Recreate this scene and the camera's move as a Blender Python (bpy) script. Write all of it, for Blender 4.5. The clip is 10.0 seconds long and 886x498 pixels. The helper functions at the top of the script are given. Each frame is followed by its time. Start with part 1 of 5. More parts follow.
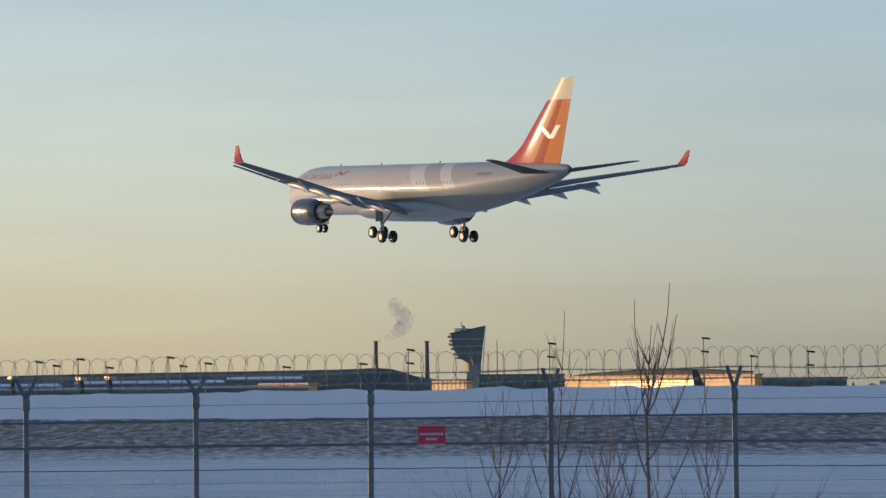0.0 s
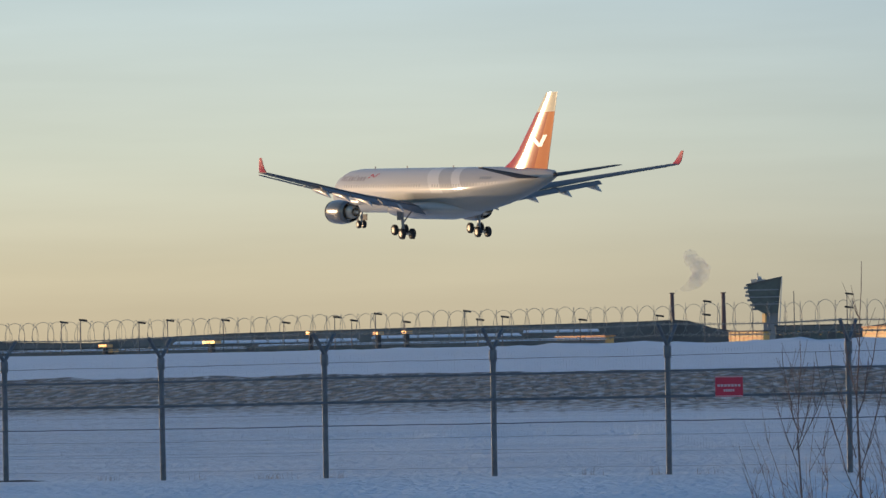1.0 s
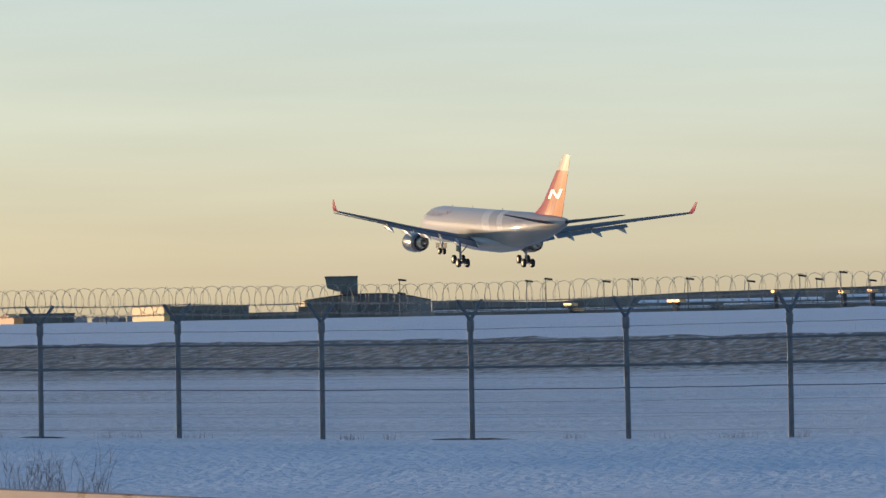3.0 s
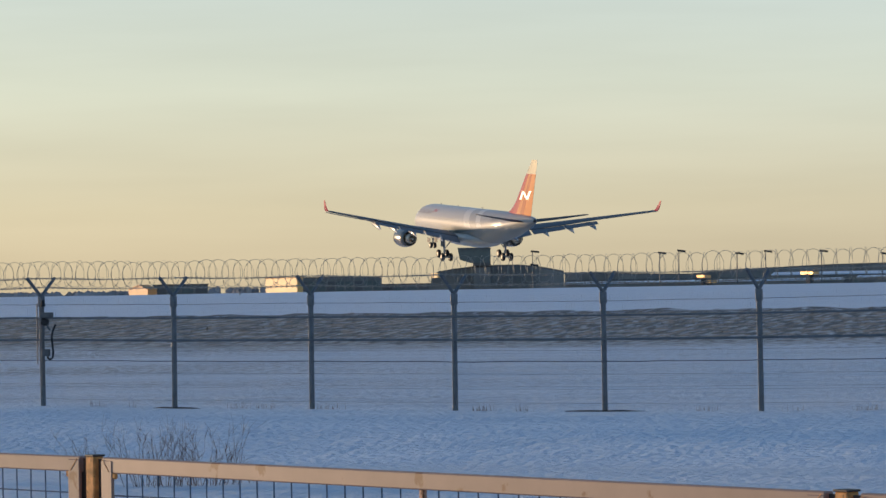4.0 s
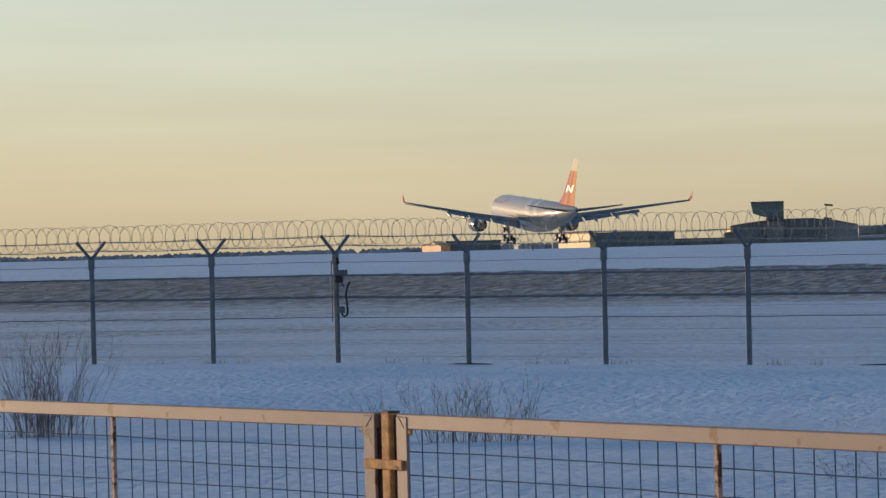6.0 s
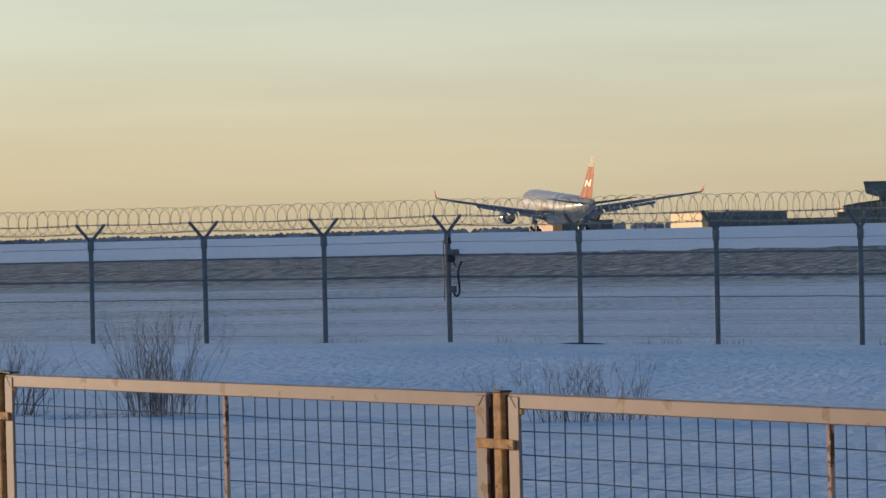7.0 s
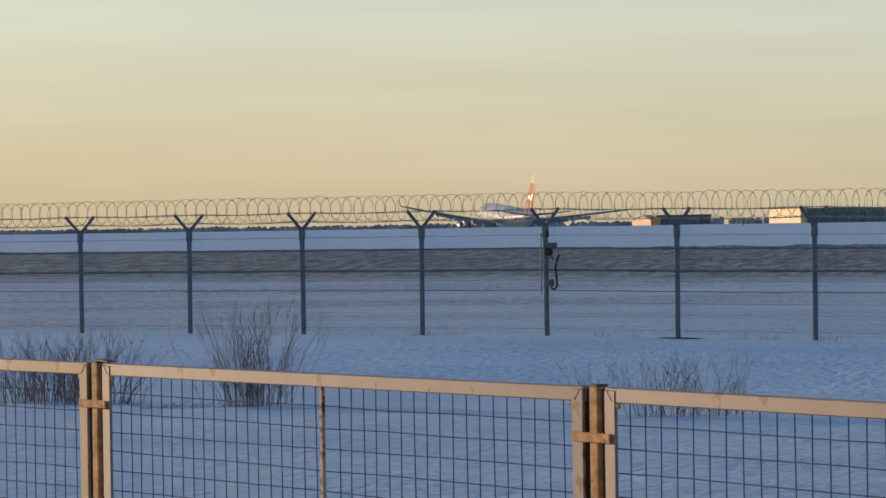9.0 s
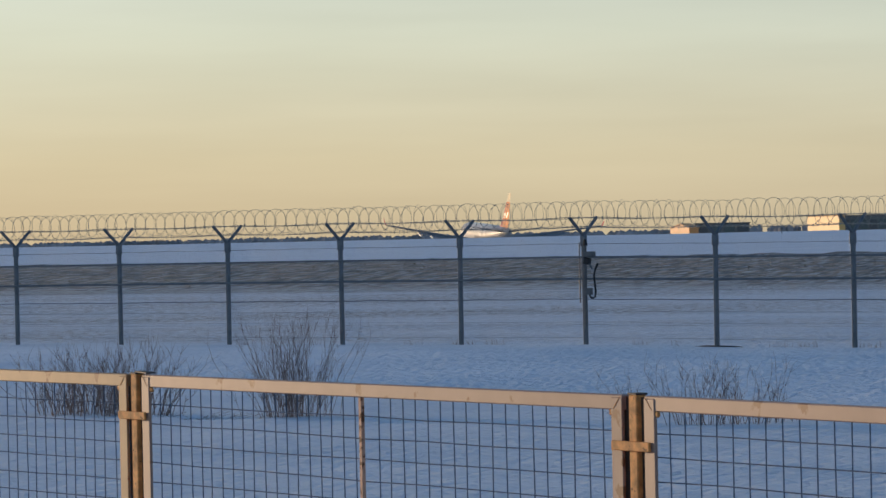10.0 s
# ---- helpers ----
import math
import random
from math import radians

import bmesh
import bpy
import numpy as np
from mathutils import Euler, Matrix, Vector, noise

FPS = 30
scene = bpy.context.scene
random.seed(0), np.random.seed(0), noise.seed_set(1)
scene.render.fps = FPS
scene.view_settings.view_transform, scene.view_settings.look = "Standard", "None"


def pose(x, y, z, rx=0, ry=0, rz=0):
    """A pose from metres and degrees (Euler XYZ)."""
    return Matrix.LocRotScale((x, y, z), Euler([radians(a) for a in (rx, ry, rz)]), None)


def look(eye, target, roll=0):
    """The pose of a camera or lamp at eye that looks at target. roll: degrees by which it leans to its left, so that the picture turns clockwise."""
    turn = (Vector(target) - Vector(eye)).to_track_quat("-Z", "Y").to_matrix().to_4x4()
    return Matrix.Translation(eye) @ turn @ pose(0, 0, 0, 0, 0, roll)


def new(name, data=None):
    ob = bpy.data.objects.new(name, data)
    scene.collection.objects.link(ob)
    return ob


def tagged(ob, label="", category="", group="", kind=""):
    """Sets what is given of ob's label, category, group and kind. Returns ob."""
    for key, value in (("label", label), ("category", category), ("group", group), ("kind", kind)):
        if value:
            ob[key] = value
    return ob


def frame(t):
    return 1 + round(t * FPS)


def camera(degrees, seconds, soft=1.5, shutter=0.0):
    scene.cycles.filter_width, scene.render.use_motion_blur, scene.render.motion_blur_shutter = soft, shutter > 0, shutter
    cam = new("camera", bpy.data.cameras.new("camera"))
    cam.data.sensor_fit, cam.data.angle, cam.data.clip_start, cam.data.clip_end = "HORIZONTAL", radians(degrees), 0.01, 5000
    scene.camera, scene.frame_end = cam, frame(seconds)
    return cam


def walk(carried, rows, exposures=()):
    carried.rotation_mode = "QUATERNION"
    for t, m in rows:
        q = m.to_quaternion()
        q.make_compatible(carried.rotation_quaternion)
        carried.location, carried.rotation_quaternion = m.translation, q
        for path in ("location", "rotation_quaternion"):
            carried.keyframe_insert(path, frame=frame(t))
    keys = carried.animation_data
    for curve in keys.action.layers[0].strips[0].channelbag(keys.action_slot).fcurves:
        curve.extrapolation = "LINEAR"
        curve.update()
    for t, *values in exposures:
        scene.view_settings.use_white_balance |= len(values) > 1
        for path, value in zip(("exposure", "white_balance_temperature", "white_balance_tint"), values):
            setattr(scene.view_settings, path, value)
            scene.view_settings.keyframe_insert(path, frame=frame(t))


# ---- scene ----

# ------------------------------------------------------------------ camera
EYE = 2.1
cam = camera(12.5, 10.0)
# seconds, yaw to the left, pitch up, roll: one stand, panning after the aircraft
PAN = [
    (0.0, 0.001, 1.981, 0.59), (0.5, 2.087, 1.685, 0.77), (1.0, 4.199, 1.370, 1.08), (1.5, 6.317, 1.298, 1.23),
    (2.0, 8.064, 1.137, 1.22), (2.5, 9.507, 1.012, 1.07), (2.7, 10.076, 0.979, 1.10), (3.8, 12.229, 0.617, 0.96),
    (4.0, 12.655, 0.540, 0.97), (4.5, 13.769, 0.418, 0.97), (5.0, 14.904, 0.234, 1.13), (5.5, 15.897, 0.108, 1.19),
    (6.0, 16.802, -0.005, 1.43), (6.2, 17.168, -0.057, 1.45), (7.3, 18.822, -0.306, 1.36), (7.5, 19.072, -0.311, 1.29),
    (8.0, 19.218, -0.347, 1.04), (8.5, 19.497, -0.352, 0.76), (9.0, 19.775, -0.331, 0.85), (9.5, 20.035, -0.285, 1.04),
    (10.0, 20.317, -0.185, 1.21),
]
# the picture darkens slightly as the lens turns towards the sun
TONE = [(0.0, 0.02), (1.7, 0.06), (2.5, 0.13), (4.0, 0.12), (5.05, 0.14), (5.5, 0.02), (7.5, -0.01), (10.0, 0.0)]
walk(cam, [(t, pose(0, 0, EYE, 90 + p, r, y)) for t, y, p, r in PAN], exposures=TONE)

# ------------------------------------------------------------------ light
SUN_AZ, SUN_EL = 62.2, 3.9  # degrees to the left of the y axis, above the horizon
world = bpy.data.worlds.new("sky")
scene.world = world
world.use_nodes = True
wn = world.node_tree.nodes
sky = wn.new("ShaderNodeTexSky")
sky.sky_type = "NISHITA"
sky.sun_disc = False
sky.sun_elevation, sky.sun_rotation = radians(SUN_EL), radians(-SUN_AZ)
sky.air_density, sky.dust_density, sky.ozone_density = 1.0, 1.0, 1.0
wl = world.node_tree.links
wn["Background"].inputs["Strength"].default_value = 0.015
wl.new(sky.outputs[0], wn["Background"].inputs["Color"])
# a thin high veil of haze over the whole dome: cream at the rim, pale above it, blue overhead
wtc, wsep, wramp, wveil, wadd = (wn.new(k) for k in ("ShaderNodeTexCoord", "ShaderNodeSeparateXYZ", "ShaderNodeValToRGB", "ShaderNodeBackground", "ShaderNodeAddShader"))
wstreak, wmap, wmul = (wn.new(k) for k in ("ShaderNodeTexNoise", "ShaderNodeMapping", "ShaderNodeMath"))
wmap.inputs["Scale"].default_value = (2.0, 2.0, 22.0)
wmap.inputs["Rotation"].default_value = (0.02, 0.03, 0.0)
wstreak.inputs["Scale"].default_value, wstreak.inputs["Detail"].default_value = 3.0, 5
wl.new(wtc.outputs["Generated"], wmap.inputs["Vector"])
wl.new(wmap.outputs["Vector"], wstreak.inputs["Vector"])
wmul.operation = "MULTIPLY_ADD"
wmul.inputs[1].default_value, wmul.inputs[2].default_value = 0.30, 0.85
wl.new(wstreak.outputs["Fac"], wmul.inputs[0])
wl.new(wtc.outputs["Generated"], wsep.inputs[0])
wl.new(wsep.outputs["Z"], wramp.inputs["Fac"])
e = wramp.color_ramp.elements
e[0].position, e[0].color = 0.0, (0.52, 0.432, 0.292, 1)
e[1].position, e[1].color = 1.0, (0.058, 0.145, 0.32, 1)
for at, c in ((0.02, (0.58, 0.525, 0.375)), (0.05, (0.575, 0.61, 0.52)), (0.095, (0.46, 0.565, 0.60)), (0.25, (0.15, 0.27, 0.435))):
    k = e.new(at)
    k.color = (*c, 1)
# warmer towards the sun's side, greyer away from it
wside, wtint, wmix = (wn.new(k) for k in ("ShaderNodeMapRange", "ShaderNodeMix", "ShaderNodeMix"))
wside.inputs["From Min"].default_value, wside.inputs["From Max"].default_value = -0.42, 0.15
wl.new(wsep.outputs["X"], wside.inputs["Value"])
wtint.data_type = wmix.data_type = "RGBA"
wl.new(wside.outputs[0], wtint.inputs[0])
wtint.inputs[6].default_value, wtint.inputs[7].default_value = (1.035, 1.035, 1.0, 1), (0.915, 0.96, 1.035, 1)
wmix.blend_type = "MULTIPLY"
wmix.inputs[0].default_value = 1.0
wl.new(wramp.outputs["Color"], wmix.inputs[6])
wl.new(wtint.outputs[2], wmix.inputs[7])
wfar, wlow, wamt, wdim = (wn.new(k) for k in ("ShaderNodeMapRange", "ShaderNodeMapRange", "ShaderNodeMath", "ShaderNodeMix"))
wfar.inputs["From Min"].default_value, wfar.inputs["From Max"].default_value = -0.085, 0.125
wfar.interpolation_type = "SMOOTHSTEP"
wl.new(wsep.outputs["X"], wfar.inputs["Value"])
wlow.inputs["From Min"].default_value, wlow.inputs["From Max"].default_value = 0.0, 0.11
wlow.inputs["To Min"].default_value, wlow.inputs["To Max"].default_value = 1.0, 0.3
wl.new(wsep.outputs["Z"], wlow.inputs["Value"])
wamt.operation = "MULTIPLY"
wl.new(wfar.outputs[0], wamt.inputs[0])
wl.new(wlow.outputs[0], wamt.inputs[1])
wdim.data_type, wdim.blend_type = "RGBA", "MULTIPLY"
wl.new(wamt.outputs[0], wdim.inputs[0])
wl.new(wmix.outputs[2], wdim.inputs[6])
wdim.inputs[7].default_value = (0.70, 0.77, 0.87, 1)
wl.new(wdim.outputs[2], wveil.inputs["Color"])
wl.new(wmul.outputs[0], wveil.inputs["Strength"])
wl.new(wn["Background"].outputs[0], wadd.inputs[0])
wl.new(wveil.outputs[0], wadd.inputs[1])
wl.new(wadd.outputs[0], wn["World Output"].inputs["Surface"])
sun = new("sun", bpy.data.lights.new("sun", "SUN"))
sun.data.energy, sun.data.angle, sun.data.color = 3.1, radians(0.6), (1.0, 0.70, 0.43)
sun.matrix_world = look((-math.sin(radians(SUN_AZ)) * 50, math.cos(radians(SUN_AZ)) * 50, 50 * math.tan(radians(SUN_EL))), (0, 0, 0))


# ------------------------------------------------------------------ materials
def material(name, colour, rough=0.6, metal=0.0, var=0.15, scale=4.0, bump=0.0, bump_scale=None, fine=0.0, coat=0.0):
    """A surface with blotches at one scale and grain at another."""
    m = bpy.data.materials.new(name)
    m.use_nodes = True
    n, l = m.node_tree.nodes, m.node_tree.links
    b = n["Principled BSDF"]
    b.inputs["Roughness"].default_value, b.inputs["Metallic"].default_value = rough, metal
    b.inputs["Coat Weight"].default_value = coat
    b.inputs["Coat Roughness"].default_value = 0.08
    tc = n.new("ShaderNodeTexCoord")
    a = n.new("ShaderNodeTexNoise")
    a.inputs["Scale"].default_value, a.inputs["Detail"].default_value = scale, 6
    l.new(tc.outputs["Object"], a.inputs["Vector"])
    ramp = n.new("ShaderNodeValToRGB")
    lo = [c * (1 - var) for c in colour]
    hi = [min(1, c * (1 + var)) for c in colour]
    ramp.color_ramp.elements[0].position, ramp.color_ramp.elements[0].color = 0.3, (*lo, 1)
    ramp.color_ramp.elements[1].position, ramp.color_ramp.elements[1].color = 0.7, (*hi, 1)
    l.new(a.outputs["Fac"], ramp.inputs["Fac"])
    l.new(ramp.outputs["Color"], b.inputs["Base Color"])
    if bump:
        g = n.new("ShaderNodeTexNoise")
        g.inputs["Scale"].default_value, g.inputs["Detail"].default_value = bump_scale or scale * 6, 4
        l.new(tc.outputs["Object"], g.inputs["Vector"])
        bp = n.new("ShaderNodeBump")
        bp.inputs["Strength"].default_value, bp.inputs["Distance"].default_value = bump, 0.02
        l.new(g.outputs["Fac"], bp.inputs["Height"])
        l.new(bp.outputs["Normal"], b.inputs["Normal"])
    return m


FENCE_AZ, FENCE_D, FENCE_K0, BAY = -0.32464, 60.805, 19.231, 3.0
FN = (-math.sin(FENCE_AZ), math.cos(FENCE_AZ))  # out across the fence
FR = (math.cos(FENCE_AZ), math.sin(FENCE_AZ))   # along it, to the right
BERM_A, BERM_B = 129.0, 163.0


def snow_material():
    """Wind-packed snow; dry grass shows through on the bank, shade under its lip is painted on."""
    m = bpy.data.materials.new("snow")
    m.use_nodes = True
    n, l = m.node_tree.nodes, m.node_tree.links
    b = n["Principled BSDF"]
    b.inputs["Roughness"].default_value = 0.55
    geo = n.new("ShaderNodeNewGeometry")
    q = n.new("ShaderNodeVectorMath")
    q.operation = "DOT_PRODUCT"
    q.inputs[1].default_value = (FN[0], FN[1], 0)
    l.new(geo.outputs["Position"], q.inputs[0])

    def noise_at(scale, detail=5, stretch=(1, 1, 1)):
        mp = n.new("ShaderNodeMapping")
        mp.inputs["Scale"].default_value = stretch
        mp.inputs["Rotation"].default_value = (0, 0, -FENCE_AZ)
        l.new(geo.outputs["Position"], mp.inputs["Vector"])
        t = n.new("ShaderNodeTexNoise")
        t.inputs["Scale"].default_value, t.inputs["Detail"].default_value = scale, detail
        l.new(mp.outputs["Vector"], t.inputs["Vector"])
        return t.outputs["Fac"]

    def calc(op, x, y, clamp=False):
        k = n.new("ShaderNodeMath")
        k.operation, k.use_clamp = op, clamp
        for i, v in enumerate((x, y)):
            if isinstance(v, (int, float)):
                k.inputs[i].default_value = v
            else:
                l.new(v, k.inputs[i])
        return k.outputs[0]

    def band(lo, hi, v):
        k = n.new("ShaderNodeMapRange")
        k.interpolation_type = "SMOOTHSTEP"
        k.inputs["From Min"].default_value, k.inputs["From Max"].default_value = lo, hi
        l.new(v, k.inputs["Value"])
        return k.outputs[0]

    def streak_at(across, ahead, turn, detail=6):
        """Noise drawn out down the slope of the bank."""
        put = n.new("ShaderNodeCombineXYZ")
        for i, (axis, k) in enumerate((((math.cos(turn), math.sin(turn), 0), across), ((-math.sin(turn), math.cos(turn), 0), ahead))):
            d = n.new("ShaderNodeVectorMath")
            d.operation = "DOT_PRODUCT"
            d.inputs[1].default_value = tuple(c * k for c in axis)
            l.new(geo.outputs["Position"], d.inputs[0])
            l.new(d.outputs["Value"], put.inputs[i])
        t = n.new("ShaderNodeTexNoise")
        t.inputs["Scale"].default_value, t.inputs["Detail"].default_value = 1.0, detail
        l.new(put.outputs[0], t.inputs["Vector"])
        return t.outputs["Fac"]

    wide = noise_at(0.12, 3)
    streak = streak_at(1.5, 0.35, radians(0.9), 4)
    qq = calc("ADD", q.outputs["Value"], calc("MULTIPLY", calc("SUBTRACT", wide, 0.5), 18))
    bank = calc("MULTIPLY", band(BERM_A - 38, BERM_A + 14, qq), calc("SUBTRACT", 1.0, band(BERM_B, BERM_B + 3, calc("ADD", q.outputs["Value"], calc("MULTIPLY", calc("SUBTRACT", noise_at(0.5, 3), 0.5), 6)))))
    speck = streak_at(2.6, 0.5, radians(0.9), 5)
    cover = calc("MULTIPLY", calc("ADD", calc("MULTIPLY", bank, 1.6), calc("SUBTRACT", calc("MULTIPLY", speck, 2.8), 2.05), True), 0.97)
    field = calc("MULTIPLY", band(60.5, 64, q.outputs["Value"]), calc("SUBTRACT", 1.0, band(BERM_B - 2, BERM_B, q.outputs["Value"])))
    stubble = calc("MULTIPLY", calc("MULTIPLY", field, band(0.40, 0.66, noise_at(4.5, 8))), calc("ADD", 0.25, calc("MULTIPLY", band(0.35, 0.65, noise_at(0.09, 3, (0.4, 1.0, 1.0))), 0.5)))
    # the stubble thins out towards the far end of the field
    along = n.new("ShaderNodeVectorMath")
    along.operation = "DOT_PRODUCT"
    along.inputs[1].default_value = (FR[0], FR[1], 0)
    l.new(geo.outputs["Position"], along.inputs[0])
    stubble = calc("MULTIPLY", stubble, calc("SUBTRACT", 1.5, calc("MULTIPLY", band(-75, -28, along.outputs["Value"]), 1.25)))
    cover = calc("MAXIMUM", cover, stubble)
    drift = noise_at(0.5, 6, (0.35, 1.0, 1.0))
    white = n.new("ShaderNodeValToRGB")
    white.color_ramp.elements[0].position, white.color_ramp.elements[0].color = 0.3, (0.59, 0.68, 0.765, 1)
    white.color_ramp.elements[1].position, white.color_ramp.elements[1].color = 0.7, (0.765, 0.815, 0.865, 1)
    l.new(drift, white.inputs["Fac"])
    grass = n.new("ShaderNodeValToRGB")
    grass.color_ramp.elements[0].position, grass.color_ramp.elements[0].color = 0.45, (0.028, 0.026, 0.021, 1)
    grass.color_ramp.elements[1].position, grass.color_ramp.elements[1].color = 0.58, (0.23, 0.168, 0.11, 1)
    l.new(streak_at(1.9, 0.38, radians(0.9), 5), grass.inputs["Fac"])
    # shade under the lip of the bank, painted as a dark scalloped strip
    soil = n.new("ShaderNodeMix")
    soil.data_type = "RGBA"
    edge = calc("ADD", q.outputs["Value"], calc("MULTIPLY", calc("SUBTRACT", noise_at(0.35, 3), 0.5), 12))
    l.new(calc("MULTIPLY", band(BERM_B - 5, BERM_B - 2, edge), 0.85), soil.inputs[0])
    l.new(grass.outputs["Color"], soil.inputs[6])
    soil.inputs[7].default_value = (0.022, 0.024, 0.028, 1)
    mix = n.new("ShaderNodeMix")
    mix.data_type = "RGBA"
    l.new(cover, mix.inputs[0])
    l.new(white.outputs["Color"], mix.inputs[6])
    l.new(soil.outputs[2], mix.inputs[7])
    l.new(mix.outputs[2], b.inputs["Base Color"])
    relief = calc("ADD", calc("ADD", calc("MULTIPLY", noise_at(0.9, 3, (1.0, 0.7, 1.0)), 1.0), calc("MULTIPLY", noise_at(5.5, 6, (1.0, 0.75, 1.0)), calc("SUBTRACT", 1.7, calc("MULTIPLY", calc("MULTIPLY", band(47, 53, qq), calc("SUBTRACT", 1.0, band(59, 61, q.outputs["Value"]))), 0.6)))), calc("MULTIPLY", streak, calc("MULTIPLY", bank, 2.0)))
    bp = n.new("ShaderNodeBump")
    bp.inputs["Strength"].default_value, bp.inputs["Distance"].default_value = 0.9, 0.22
    l.new(relief, bp.inputs["Height"])
    l.new(bp.outputs["Normal"], b.inputs["Normal"])
    return m


SNOW = snow_material()
STEEL = material("galvanised_steel", (0.13, 0.15, 0.17), 0.55, 0.3, 0.25, 6)
WIRE = material("fence_wire", (0.12, 0.14, 0.17), 0.5, 0.4, 0.2, 9)
RAZOR = material("razor_wire", (0.30, 0.29, 0.255), 0.55, 0.5, 0.25, 9)
TAN = material("tan_paint", (0.34, 0.213, 0.158), 0.55, 0, 0.10, 7, 0.02, 90)


def chip(m, at, colour, scale):
    """Rust where the paint has flaked."""
    n, l = m.node_tree.nodes, m.node_tree.links
    b = n["Principled BSDF"]
    old = b.inputs["Base Color"].links[0].from_socket
    tc = n.new("ShaderNodeTexCoord")
    t = n.new("ShaderNodeTexNoise")
    t.inputs["Scale"].default_value, t.inputs["Detail"].default_value = scale, 8
    l.new(tc.outputs["Object"], t.inputs["Vector"])
    r = n.new("ShaderNodeMapRange")
    r.inputs["From Min"].default_value, r.inputs["From Max"].default_value = at, at + 0.03
    l.new(t.outputs["Fac"], r.inputs["Value"])
    mix = n.new("ShaderNodeMix")
    mix.data_type = "RGBA"
    l.new(r.outputs[0], mix.inputs[0])
    l.new(old, mix.inputs[6])
    mix.inputs[7].default_value = (*colour, 1)
    l.new(mix.outputs[2], b.inputs["Base Color"])


chip(TAN, 0.62, (0.20, 0.085, 0.035), 9)
YELLOWED = material("yellowed_tan_paint", (0.42, 0.245, 0.115), 0.55, 0, 0.14, 7, 0.02, 90)
chip(YELLOWED, 0.60, (0.22, 0.09, 0.03), 11)
RUSTY = material("rusted_paint", (0.68, 0.29, 0.085), 0.75, 0, 0.4, 30, 0.1, 80)
chip(RUSTY, 0.63, (0.20, 0.085, 0.035), 55)
PEELED = material("peeled_pink_primer", (0.60, 0.32, 0.21), 0.7, 0, 0.2, 30)
chip(PEELED, 0.53, (0.15, 0.055, 0.02), 34)
# paint of caps and plates; also the shade in the post gaps
BROWN = material("brown_paint_and_gap_shade", (0.05, 0.034, 0.026), 0.6, 0, 0.3, 12)
GRIDWIRE = material("grid_wire", (0.07, 0.10, 0.155), 0.55, 0.2, 0.2, 9)
SIGNRED = material("sign_red", (0.55, 0.03, 0.07), 0.5, 0, 0.08, 5)
SIGNWHITE = material("sign_white", (0.60, 0.46, 0.48), 0.5, 0, 0.05, 5)
TWIG = material("twig_bark", (0.18, 0.128, 0.108), 0.8, 0, 0.3, 20)
BOXGREY = material("device_grey", (0.10, 0.105, 0.11), 0.6, 0, 0.15, 12)
RUBBER = material("black_rubber", (0.02, 0.02, 0.022), 0.75, 0, 0.2, 12)
SILVER = material("aircraft_silver_paint", (0.52, 0.48, 0.43), 0.46, 0.0, 0.04, 0.6, coat=0.4)
PALE = material("aircraft_pale_paint", (0.55, 0.505, 0.45), 0.36, 0.0, 0.04, 0.6, coat=0.4)
BELLYPAINT = material("belly_grey_paint", (0.38, 0.365, 0.33), 0.35, 0.0, 0.06, 0.6, coat=0.4)
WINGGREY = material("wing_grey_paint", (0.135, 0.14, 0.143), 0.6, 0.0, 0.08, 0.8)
FLAPGREY = material("flap_grey_paint", (0.20, 0.205, 0.21), 0.6, 0.0, 0.08, 0.8)
NACELLE = material("nacelle_metal", (0.20, 0.185, 0.165), 0.25, 0.6, 0.1, 1.2, coat=0.4)
DARKMETAL = material("dark_metal", (0.07, 0.065, 0.06), 0.45, 0.6, 0.25, 3)
CORE = material("hot_section_metal", (0.62, 0.52, 0.40), 0.42, 0.7, 0.2, 3)
TYRE = material("tyre", (0.025, 0.025, 0.027), 0.8, 0, 0.2, 3)
RIM = material("wheel_rim", (0.05, 0.043, 0.033), 0.4, 0.5, 0.1, 3)
STRUT = material("gear_strut_grey", (0.35, 0.34, 0.33), 0.45, 0.3, 0.15, 3)
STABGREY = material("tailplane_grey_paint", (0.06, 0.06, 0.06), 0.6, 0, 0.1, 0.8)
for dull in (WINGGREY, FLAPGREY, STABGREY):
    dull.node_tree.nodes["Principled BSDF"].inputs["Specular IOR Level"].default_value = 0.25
TIPRED = material("winglet_red", (0.56, 0.045, 0.06), 0.5, 0, 0.06, 1, coat=0.06)
LETTER = material("title_dark_red", (0.42, 0.34, 0.30), 0.4, 0, 0.05, 1)
CABIN = material("cabin_window_grey", (0.34, 0.315, 0.285), 0.3, 0, 0.1, 1)
# dark glazing, roof and wall: distance haze lightens and warms their base colours
GLASSDARK = material("dark_glazing", (0.115, 0.13, 0.112), 0.3, 0.0, 0.2, 0.3)
CONCRETE = material("far_concrete", (0.30, 0.30, 0.29), 0.8, 0, 0.2, 0.05)
DARKROOF = material("far_dark_roof_hazed", (0.135, 0.125, 0.11), 0.7, 0, 0.25, 0.05)
DARKWALL = material("far_dark_wall_hazed", (0.19, 0.175, 0.15), 0.6, 0, 0.3, 0.08)
# pale cladding with the warm sunlight put into its colour
CLAD = material("far_cladding_sun_gold", (0.80, 0.47, 0.16), 0.52, 0, 0.15, 0.06)
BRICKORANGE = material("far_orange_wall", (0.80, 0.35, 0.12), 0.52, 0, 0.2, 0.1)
MATTDARK = material("matt_dark_wall", (0.10, 0.10, 0.10), 0.95, 0, 0.2, 0.2)
MATTDARK.node_tree.nodes["Principled BSDF"].inputs["Specular IOR Level"].default_value = 0.0
